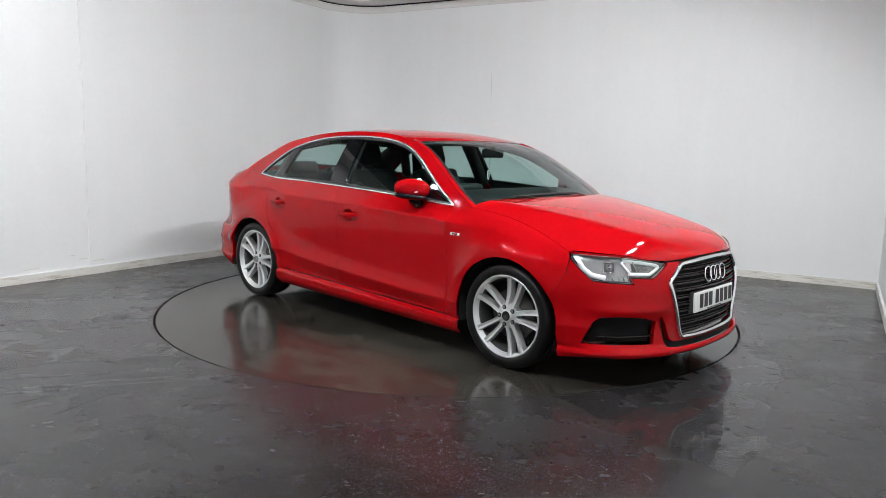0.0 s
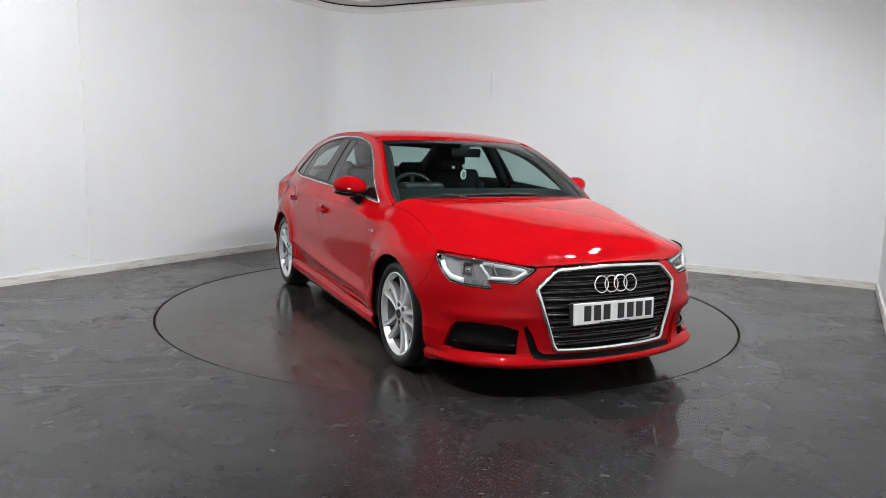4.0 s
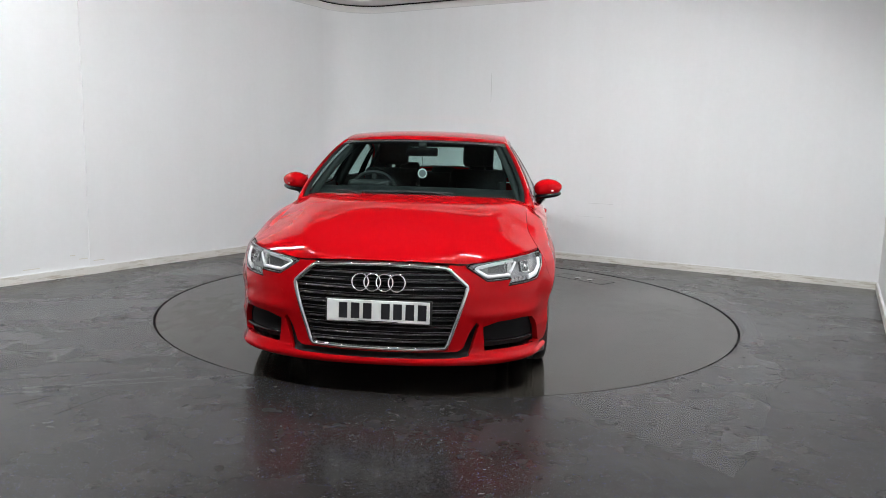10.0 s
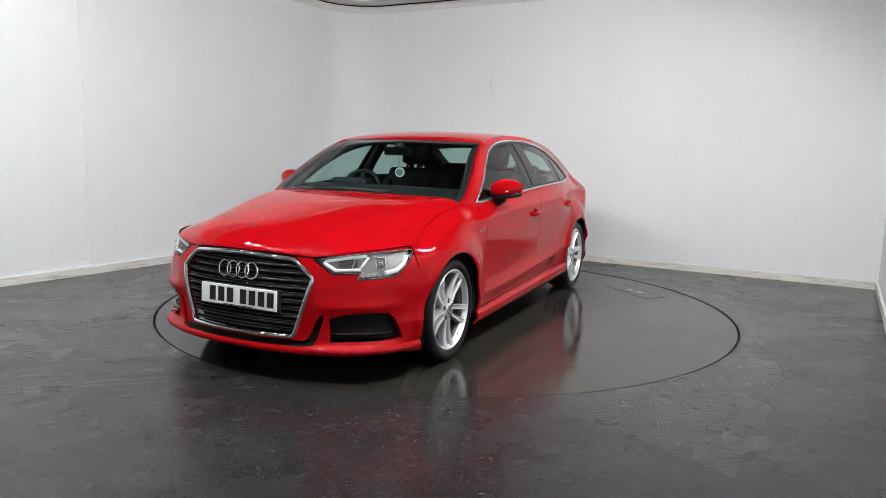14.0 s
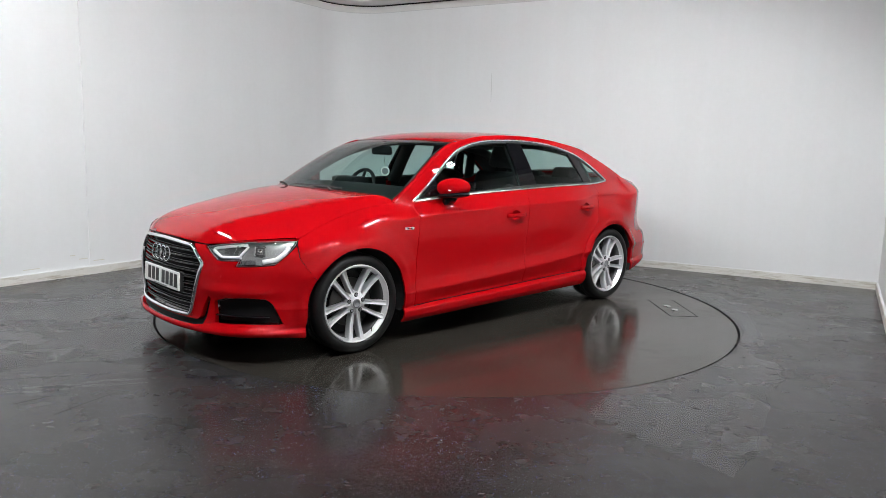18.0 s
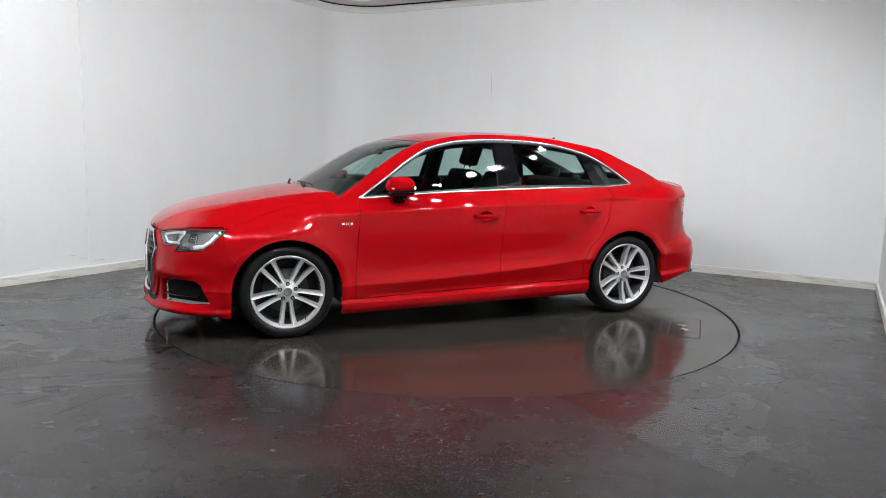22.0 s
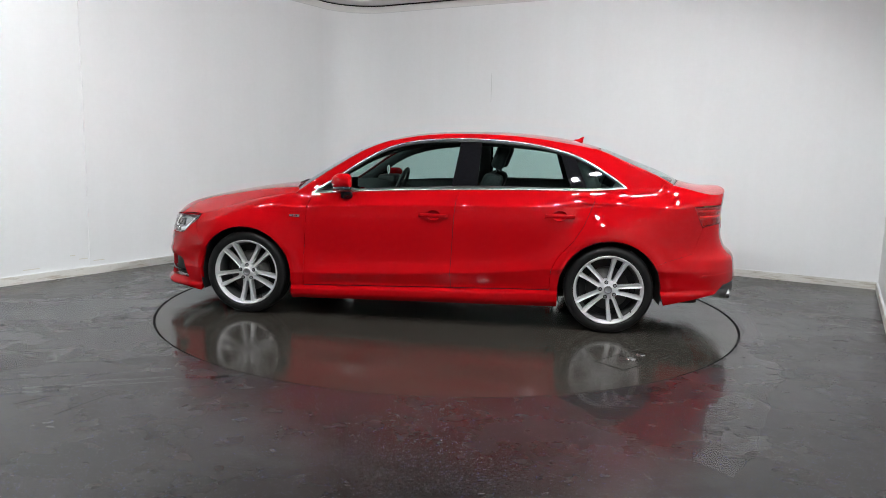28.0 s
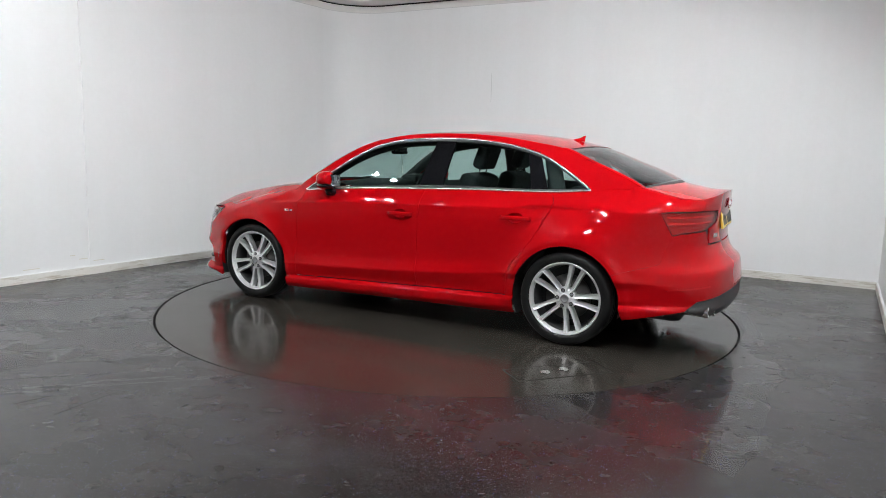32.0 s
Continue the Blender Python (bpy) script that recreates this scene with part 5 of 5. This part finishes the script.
# ---- car: sides ----
for sgn in (1, -1):
    for hx, hz in HANDLES:
        # door handle over its cup
        s = float(s_of(hx))
        bm = bmesh.new()
        pts3 = []
        for k in range(13):
            f = k / 12
            x = hx + 0.1 - 0.2 * f
            p = side_point(float(s_of(x)), hz + 0.002)
            bow = 0.034 * (1 - abs(2 * f - 1) ** 3.5) + 0.002
            pts3.append((float(p[0]), sgn * (float(p[1]) + bow), hz + 0.003 * math.sin(math.pi * f)))
        tube(bm, pts3, 0.028, 0.016, [(0, sgn, 0)] * 13, sides=12)
        handle = part("door_handle", bm, RED, car)
        rows = []
        for i in range(8):
            f = 1 - i / 7
            row = []
            for k in range(25):
                q = 2 * math.pi * k / 24
                uu, vv = s + 0.0525 * f * math.cos(q), hz + 0.002 + 0.0345 * f * math.sin(q)
                p = side_point(uu, vv)
                row.append((float(p[0]), sgn * (float(p[1]) - 0.026 * math.sqrt(max(0, 1 - f ** 2)) - 0.001), float(p[2])))
            rows.append(row)
        cup = grid_sheet(rows)
        if cup[2][60:120, 1].mean() * sgn < 0:
            cup = (cup[0], cup[1][:, ::-1], -cup[2])
        shell("handle_cup", cup, RED, handle)
    # small side badge
    bm = bmesh.new()
    p = side_point(float(s_of(0.935)), 0.75)
    rounded_box(bm, (0, 0, 0), (0.075, 0.005, 0.017), 0.0015, pose(0.935, sgn * (float(p[1]) + 0.002), 0.75, 0, -1, 0))
    badge = part("side_badge", bm, CHROMEM, car, "small chrome badge")
    for k in range(3):
        bm = bmesh.new()
        rounded_box(bm, (0, 0, 0), (0.012, 0.002, 0.011), 0.0006, pose(0.92 + 0.014 * k, sgn * (float(p[1]) + 0.0052), 0.75), 1)
        part("badge_bar", bm, INKM if k != 1 else TAILBARM, badge)
    # door mirror
    mx, my, mz = 0.55, sgn * 0.905, 1.003
    bm = bmesh.new()
    bmesh.ops.create_uvsphere(bm, u_segments=32, v_segments=20, radius=1)
    for v in bm.verts:
        x, y, z = v.co
        y *= sgn
        # blunt rear, rounded front, flat bottom, outer end tapered
        r = (abs(x) ** 2.6 + abs(y) ** 2.6 + abs(z) ** 2.6) ** (-1 / 2.6)
        x, y, z = x * r, y * r, z * r
        if x < 0:
            x *= 0.45
        z = max(z, -0.72)
        z *= 1 - (0.34 if z > 0 else 0.28) * max(0, y) ** 1.3 - (0.2 * max(0, -y) ** 2 if z > 0 else 0)
        x *= 1 - 0.3 * max(0, y)
        v.co = (x * 0.105 - 0.03 * y, sgn * y * 0.098, z * 0.062 + 0.004 * y)
    bmesh.ops.translate(bm, verts=bm.verts, vec=(mx, my, mz))
    for f in bm.faces:
        f.smooth = True
    mirror = part("door_mirror", bm, RED, car, "red door mirror with black base")
    bm = bmesh.new()
    bmesh.ops.create_uvsphere(bm, u_segments=28, v_segments=14, radius=1)
    for v in bm.verts:
        x, y, z = v.co
        y *= sgn
        r = (abs(x) ** 2.6 + abs(y) ** 2.6 + abs(z) ** 2.6) ** (-1 / 2.6)
        x, y, z = x * r, y * r, z * r
        if x < 0:
            x *= 0.5
        x *= 1 - 0.3 * max(0, y)
        v.co = (x * 0.1 - 0.03 * y, sgn * y * 0.095, z * 0.022 + 0.012 * y)
    bmesh.ops.translate(bm, verts=bm.verts, vec=(mx, my, mz - 0.052))
    for f in bm.faces:
        f.smooth = True
    part("mirror_base", bm, BLACKM, mirror)
    bm = bmesh.new()
    tube(bm, [(mx + 0.01, sgn * 0.8, 0.885), (mx + 0.012, sgn * 0.84, 0.9), (mx + 0.01, sgn * 0.865, 0.93), (mx, sgn * 0.88, 0.965)], 0.09, 0.05, [(0, sgn, 0.6)] * 4, sides=12)
    part("mirror_arm", bm, BLACKM, mirror)
    bm = bmesh.new()
    rounded_box(bm, (0, 0, 0), (0.004, 0.15, 0.085), 0.0015, pose(mx - 0.05, my + sgn * 0.004, mz - 0.004, 0, 0, sgn * -14))
    part("mirror_glass", bm, MIRRORM, mirror)
    # white bar painted in for the row of lamp reflections on the mirror
    bm = bmesh.new()
    tube(bm, [(mx + 0.09 - 0.02 * k - 0.004 * k * k, my + sgn * (0.02 + 0.022 * k), mz - 0.018) for k in range(4)], 0.006, 0.008)
    part("mirror_glints", bm, STRIPM, mirror)

# filler flap line on the right
ring = []
for k in range(32):
    q = 2 * math.pi * k / 32
    x, z = -1.5 + 0.078 * math.cos(q), 0.85 + 0.078 * math.sin(q)
    p = side_point(float(s_of(x)), z)
    ring.append((float(p[0]), -float(p[1]) - 0.0002, float(p[2])))
bm = bmesh.new()
tube(bm, ring, 0.003, 0.002, [(0, -1, 0.3)] * 32, closed=True, sides=4)
part("filler_flap_gap", bm, DARKM, car)

# roof aerial
bm = bmesh.new()
prof = [(0.075, 0.0), (0.03, 0.02), (-0.01, 0.032), (-0.045, 0.06), (-0.07, 0.07), (-0.062, 0.03), (-0.065, 0.0)]
for sg in (1, -1):
    vs = [bm.verts.new((x, sg * (0.024 * (1 - z / 0.075) + 0.002), z)) for x, z in prof]
    bm.faces.new(vs if sg > 0 else vs[::-1])
vl = list(bm.verts)
n = len(prof)
for i in range(n):
    j = (i + 1) % n
    bm.faces.new((vl[i], vl[n + i], vl[n + j], vl[j]))
bmesh.ops.recalc_face_normals(bm, faces=bm.faces)
bmesh.ops.bevel(bm, geom=list(bm.edges), offset=0.003, segments=2, affect="EDGES")
bmesh.ops.transform(bm, matrix=pose(-1.1, 0, 1.336, 0, -7) @ Matrix.Scale(0.68, 4), verts=bm.verts)
for f in bm.faces:
    f.smooth = True
part("roof_aerial", bm, RED, car)

# cowl and wipers
rows = []
for f in np.linspace(0, 1, 5):
    row = []
    for y in np.linspace(-0.745, 0.745, 31):
        k = (y / 0.74) ** 2
        xa, xb = 1.13 - 0.15 * k, 1.0 - 0.17 * k
        row.append((xa + (xb - xa) * f, y, 0.925 - 0.04 * k + 0.012 * f))
    rows.append(row)
cw = upward(grid_sheet(rows))
shell("cowl", cw, DARKM, car, "black plastic cowl panel")
for y0, y1 in ((0.28, -0.32), (-0.3, -0.66)):
    bm = bmesh.new()
    pts3 = [(1.05 - 0.13 * (y / 0.74) ** 2 + 0.0, y, 0.972 - 0.05 * (y / 0.74) ** 2) for y in np.linspace(y0, y1, 10)]
    tube(bm, pts3, 0.012, 0.02)
    part("wiper", bm, DARKM, car)
    bm = bmesh.new()
    tube(bm, [(1.1, y0 - 0.02, 0.955), (1.075, y0 - 0.1, 0.972), (1.06, (y0 + y1) / 2, 0.975)], 0.018, 0.012)
    part("wiper_arm", bm, DARKM, car)

# ---- car: underside and wheel housings ----
bm = bmesh.new()
rounded_box(bm, (-0.05, 0, 0.34), (3.7, 1.18, 0.28), 0.03)
part("underbody", bm, DARKM, car, "dark underbody")
bm = bmesh.new()
rounded_box(bm, (0, 0, 0.42), (1.84, 1.6, 0.44), 0.03)
part("cabin_floor", bm, DARKM, car)
bm = bmesh.new()
rounded_box(bm, (1.45, 0, 0.56), (0.98, 1.1, 0.22), 0.04)
part("engine_bay", bm, DARKM, car)
bm = bmesh.new()
rounded_box(bm, (-1.68, 0, 0.6), (0.8, 1.1, 0.44), 0.04)
part("boot_floor", bm, DARKM, car)
for cx in (1.3185, -1.3185):
    for sgn in (1, -1):
        bm = bmesh.new()
        rings = []
        for yy in (0.868, 0.5):
            rings.append([bm.verts.new((cx + (ARCH_R + 0.004) * math.cos(radians(a)), sgn * yy, ARCH_Z + (ARCH_R + 0.004) * math.sin(radians(a)))) for a in range(-22, 203, 9)])
        for a, b in zip(*[list(zip(r, r[1:])) for r in rings]):
            bm.faces.new((a[0], a[1], b[1], b[0]))
        bm.faces.new(rings[1])
        part("wheel_housing", bm, DARKM, car)
# exhaust box and rear axle
bm = bmesh.new()
rounded_box(bm, (-1.85, 0.1, 0.24), (0.3, 0.9, 0.14), 0.05)
part("silencer", bm, DARKM, car)


# ---- wheels ----
def make_wheel(m, side, turn, cap=GREYALLOYM):
    """A wheel; side +1 on the car's left. turn: degrees of its spokes."""
    WR = 0.31
    bm = bmesh.new()
    lathe(bm, [(0.2, -0.095), (0.212, -0.05), (0.214, 0.04), (0.22, 0.072), (0.236, 0.08), (0.222, 0.06), (0.2185, -0.05), (0.206, -0.097), (0.2, -0.095)], 64)
    wheel = part("wheel", bm, BARRELM, car, "silver alloy wheel with five twin spokes")
    wheel.matrix_basis = m @ (pose(0, 0, 0) if side > 0 else pose(0, 0, 0, 0, 0, 180)) @ pose(0, 0, 0, 0, turn, 0)
    bm = bmesh.new()
    lathe(bm, [(0.236, 0.082), (0.241, 0.098), (0.247, 0.104), (0.258, 0.109), (0.272, 0.11), (0.287, 0.107), (0.297, 0.1), (0.304, 0.088), (0.3085, 0.07), (WR, 0.045), (WR, 0.043), (WR - 0.006, 0.042), (WR - 0.006, 0.034), (WR, 0.033), (WR, 0.006), (WR - 0.006, 0.005), (WR - 0.006, -0.005), (WR, -0.006), (WR, -0.04), (0.3085, -0.07), (0.297, -0.1), (0.272, -0.11), (0.247, -0.104), (0.236, -0.085)], 72)
    part("tyre", bm, TYREM, wheel, "black rubber tyre")
    bm = bmesh.new()
    lathe(bm, [(0.2185, 0.07), (0.2225, 0.083), (0.229, 0.089), (0.231, 0.1), (0.237, 0.104), (0.2415, 0.1), (0.2425, 0.09), (0.236, 0.082)], 72)
    part("rim_lip", bm, ALLOYM, wheel, "bright silver rim")
    for k in range(5):
        ang = 90 + 72 * k
        bm = bmesh.new()
        for sd in (1, -1):
            st = []
            for f in np.linspace(0, 1, 9):
                r = 0.045 + (0.226 - 0.045) * f
                off = sd * (0.0175 + 0.0265 * f ** 1.1)
                w = 0.0135 - 0.002 * math.sin(math.pi * f) + 0.004 * f
                yf = 0.083 - 0.008 * math.sin(math.pi * f) + 0.012 * f ** 2
                st.append((r, off, w, yf))
            rings = []
            for r, off, w, yf in st:
                sec = [(-w, -0.045), (-w, -0.009), (-w * 0.78, 0), (-w * 0.2, -0.0035), (w * 0.2, -0.0035), (w * 0.78, 0), (w, -0.009), (w, -0.045)]
                rings.append([bm.verts.new((off + a, yf + b, r)) for a, b in sec])
            for a, b in zip(rings, rings[1:]):
                for i in range(7):
                    bm.faces.new((a[i], a[i + 1], b[i + 1], b[i]))
            bm.faces.new(rings[0])
            bm.faces.new(rings[-1])
        bmesh.ops.recalc_face_normals(bm, faces=bm.faces)
        bmesh.ops.transform(bm, matrix=pose(0, 0, 0, 0, 72 * k, 0), verts=bm.verts)
        part("spoke", bm, ALLOYM, wheel)
    bm = bmesh.new()
    lathe(bm, [(0.001, 0.088), (0.03, 0.087), (0.034, 0.083), (0.04, 0.08), (0.066, 0.079), (0.072, 0.072), (0.074, 0.03), (0.001, 0.03)], 40)
    part("hub", bm, ALLOYM, wheel)
    bm = bmesh.new()
    lathe(bm, [(0.001, 0.0885), (0.019, 0.0885), (0.021, 0.0905), (0.027, 0.0905), (0.029, 0.084)], 32)
    part("centre_cap", bm, cap, wheel, "round centre cap")
    for k in range(5):
        a = radians(90 + 36 + 72 * k)
        bm = bmesh.new()
        bmesh.ops.create_cone(bm, cap_ends=True, segments=20, radius1=0.0135, radius2=0.0135, depth=0.006, matrix=Matrix.Translation((0.053 * math.cos(a), 0.079, 0.053 * math.sin(a))) @ pose(0, 0, 0, 90))
        part("bolt_well", bm, DARKM, wheel)
        bm = bmesh.new()
        bmesh.ops.create_cone(bm, cap_ends=True, segments=6, radius1=0.009, radius2=0.008, depth=0.012, matrix=Matrix.Translation((0.053 * math.cos(a), 0.08, 0.053 * math.sin(a))) @ pose(0, 0, 0, 90))
        part("wheel_bolt", bm, GREYALLOYM, wheel)
    bm = bmesh.new()
    lathe(bm, [(0.07, 0.04), (0.075, 0.02), (0.15, 0.018), (0.15, -0.005), (0.06, -0.005)], 48)
    part("brake_disc", bm, DISCM, wheel, "worn steel brake disc")
    # matt black disc put in for the shade behind the spokes
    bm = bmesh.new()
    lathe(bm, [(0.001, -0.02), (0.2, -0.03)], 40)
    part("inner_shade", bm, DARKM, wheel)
    bm = bmesh.new()
    bmesh.ops.create_cone(bm, cap_ends=True, segments=8, radius1=0.004, radius2=0.003, depth=0.03, matrix=Matrix.Translation((0.21 * math.cos(1.0), 0.09, 0.21 * math.sin(1.0))))
    part("valve", bm, DARKM, wheel)


make_wheel(pose(1.3185, 0.772, 0.31), 1, 180)
make_wheel(pose(-1.3185, 0.772, 0.31), 1, 196)
make_wheel(pose(1.3185, -0.772, 0.31), -1, 201, DARKM)
make_wheel(pose(-1.3185, -0.772, 0.31), -1, 199)

# ---- cabin interior ----
bm = bmesh.new()
g = []
for x, z in ((0.98, 0.91), (0.9, 0.945), (0.75, 0.98), (0.6, 0.985), (0.48, 0.965), (0.42, 0.91), (0.44, 0.7), (0.6, 0.5), (0.95, 0.5)):
    g.append([(x - 0.05 * (y / 0.72) ** 2, y, z - 0.012 * (y / 0.72) ** 2) for y in np.linspace(-0.72, 0.72, 15)])
dsh = grid_sheet(g)
shell("dashboard", dsh, INTERIORM, car, "black soft dashboard")
bm = bmesh.new()
rounded_box(bm, (0.5, -0.37, 0.985), (0.16, 0.3, 0.07), 0.025)
part("instrument_hood", bm, INTERIORM, car)
m = pose(0.41, -0.37, 0.905, 0, 68, 0)
bm = bmesh.new()
ring = [m @ Vector((0.178 * math.cos(2 * math.pi * k / 40), 0.178 * math.sin(2 * math.pi * k / 40), 0)) for k in range(40)]
tube(bm, ring, 0.028, 0.028, [m.to_3x3() @ Vector((0, 0, 1))] * 40, closed=True)
wheel_ob = part("steering_wheel", bm, INTERIORM, car, "black leather steering wheel")
bm = bmesh.new()
rounded_box(bm, (0, 0, 0.01), (0.12, 0.16, 0.04), 0.018, m)
part("airbag_cover", bm, INTERIORM, wheel_ob)
for a in (0, 90, 180):
    bm = bmesh.new()
    q = m @ pose(0, 0, 0, 0, 0, a - 90)
    tube(bm, [q @ Vector((0, 0.05, 0.005)), q @ Vector((0, 0.17, 0))], 0.035, 0.014, [q.to_3x3() @ Vector((0, 0, 1))] * 2)
    part("wheel_spoke", bm, SILVERM if a == 0 else INTERIORM, wheel_ob)


def seat(x, y, w, back_mat):
    bm = bmesh.new()
    rounded_box(bm, (x, y, 0.5), (0.5, w, 0.16), 0.05, segs=3)
    ob = part("seat", bm, back_mat, car, "black cloth seat with headrest")
    bm = bmesh.new()
    q = pose(x - 0.25, y, 0.5, 0, -20, 0)
    rounded_box(bm, (0, 0, 0.3), (0.14, w * 0.94, 0.62), 0.055, q, 3)
    part("backrest", bm, back_mat, ob)
    for sg in (1, -1):
        bm = bmesh.new()
        rounded_box(bm, (0.05, sg * w * 0.41, 0.26), (0.12, 0.075, 0.46), 0.035, q, 3)
        part("bolster", bm, back_mat, ob)
    bm = bmesh.new()
    rounded_box(bm, (0.01, 0, 0.745), (0.095, 0.26, 0.19), 0.042, q, 4)
    part("headrest", bm, back_mat, ob)
    for sg in (1, -1):
        bm = bmesh.new()
        tube(bm, [q @ Vector((0.0, sg * 0.06, 0.56)), q @ Vector((0.005, sg * 0.06, 0.68))], 0.012, 0.012)
        part("headrest_post", bm, SILVERM, ob)


seat(-0.02, 0.365, 0.5, SEATM)
seat(-0.02, -0.365, 0.5, SEATM)
bm = bmesh.new()
rounded_box(bm, (-0.86, 0, 0.5), (0.48, 1.25, 0.16), 0.05, segs=3)
bench = part("rear_bench", bm, SEATM, car, "black cloth rear bench")
bm = bmesh.new()
q = pose(-1.08, 0, 0.5, 0, -24, 0)
rounded_box(bm, (0, 0, 0.28), (0.14, 1.22, 0.56), 0.05, q, 3)
part("bench_back", bm, SEATM, bench)
for y in (0.36, 0.0, -0.36):
    bm = bmesh.new()
    rounded_box(bm, (0.0, y, 0.605 if y else 0.58), (0.09, 0.24, 0.12 if y else 0.08), 0.035, q, 3)
    part("headrest", bm, SEATM, bench)
rows = []
for x, z in ((-1.3, 0.97), (-1.5, 0.99), (-1.75, 1.0), (-1.83, 1.02)):
    rows.append([(x, y, z) for y in np.linspace(-0.6, 0.6, 7)])
shell("parcel_shelf", upward(grid_sheet(rows)), INTERIORM, car)
# door cards
for sgn in (1, -1):
    for xa, xb in ((0.78, -0.2), (-0.26, -1.12)):
        rows = []
        for f in np.linspace(0, 1, 5):
            rows.append([(x, sgn * (float(glass_y(x, float(belt_z(x)))) - 0.035 - 0.02 * (f < 0.9)), 0.42 + (float(belt_z(x)) + 0.004 - 0.42) * f) for x in np.linspace(xa, xb, 12)])
        shell("door_card", grid_sheet(rows), INTERIORM, car)
    # pillar linings and roof lining edge
    bm = bmesh.new()
    pts3 = [(float(rx(t)) - 0.02, sgn * (float(glass_y(float(rx(t)), float(rz(t)))) - 0.06), float(rz(t)) - 0.05) for t in np.linspace(0.02, 0.95, 40)]
    tube(bm, pts3, 0.08, 0.05, [(0, sgn, 0.6)] * 40)
    part("roof_lining_edge", bm, LININGM, car)
    bm = bmesh.new()
    pts3 = [(-0.29 - 0.02 * f, sgn * (float(glass_y(-0.3, 0.97 + 0.36 * f)) - 0.045), 0.95 + 0.38 * f) for f in np.linspace(0, 1, 8)]
    tube(bm, pts3, 0.13, 0.07, [(0, sgn, 0.6)] * 8)
    part("pillar_lining", bm, LININGM, car)
    bm = bmesh.new()
    pts3 = [(-1.1 - 0.1 * f, sgn * (float(glass_y(-1.15, 1.24 - 0.24 * f)) - 0.05), 1.24 - 0.26 * f) for f in np.linspace(0, 1, 8)]
    tube(bm, pts3, 0.11, 0.03, [(0, sgn, 0.6)] * 8)
    part("rear_pillar_lining", bm, LININGM, car)
rl = roof_sheet()
rl = [[(x, y * 0.985, z - 0.03) for x, y, z in row] for row in rl]
shell("roof_lining", grid_sheet(rl), LININGM, car, "dark roof lining")
# inner mirror and hanging disc
bm = bmesh.new()
rounded_box(bm, (0, 0, 0), (0.035, 0.225, 0.062), 0.016, pose(0.47, 0, 1.228, 0, 8, 0), 3)
inner = part("inner_mirror", bm, BLACKM, car, "black inner mirror")
bm = bmesh.new()
rounded_box(bm, (0, 0, 0), (0.06, 0.06, 0.07), 0.02, pose(0.44, 0, 1.262, 0, 30, 0), 3)
part("mirror_foot", bm, DARKM, inner)
bm = bmesh.new()
rounded_box(bm, (-0.0185, 0, 0), (0.002, 0.205, 0.046), 0.001, pose(0.47, 0, 1.228, 0, 8, 0), 1)
part("mirror_face", bm, MIRRORM, inner)
bm = bmesh.new()
ring = [(0.435, 0.03 * math.cos(2 * math.pi * k / 28), 1.073 + 0.03 * math.sin(2 * math.pi * k / 28)) for k in range(28)]
m = pose(0.435, 0, 0, 0, 0, 28) @ pose(-0.435, 0, 0)
tube(bm, [m @ Vector(p) for p in ring], 0.012, 0.006, [m.to_3x3() @ Vector((1, 0, 0))] * 28, closed=True)
pend = part("hanging_disc", bm, WHITEM, car, "round white air freshener on a cord")
bm = bmesh.new()
bmesh.ops.create_cone(bm, cap_ends=True, segments=28, radius1=0.026, radius2=0.026, depth=0.005, matrix=m @ Matrix.Translation((0.435, 0, 1.073)) @ pose(0, 0, 0, 0, 90))
part("disc_face", bm, GREYALLOYM, pend)
bm = bmesh.new()
tube(bm, [(0.435, 0, 1.1), (0.45, 0, 1.2)], 0.003, 0.003, [(1, 0, 0)] * 2, sides=6)
part("cord", bm, INKM, pend)


def motions():
    rows_table, rows_car = [], []
    for t, e in ((0, 0.21), (3.25, 0.36), (6.5, 0.19), (10, -0.02), (14, -0.44), (18, -0.76), (22, -0.61), (25.5, -0.08), (29, 0.24), (32, 0.78)):
        m = pose(0, 0, 0, 0, 0, -43.16 - 5.1477 * t + e)
        rows_table.append((t, m))
        rows_car.append((t, m @ pose(0.098, -0.157, -0.004)))
    walk(table, rows_table)
    walk(car, rows_car)


motions()
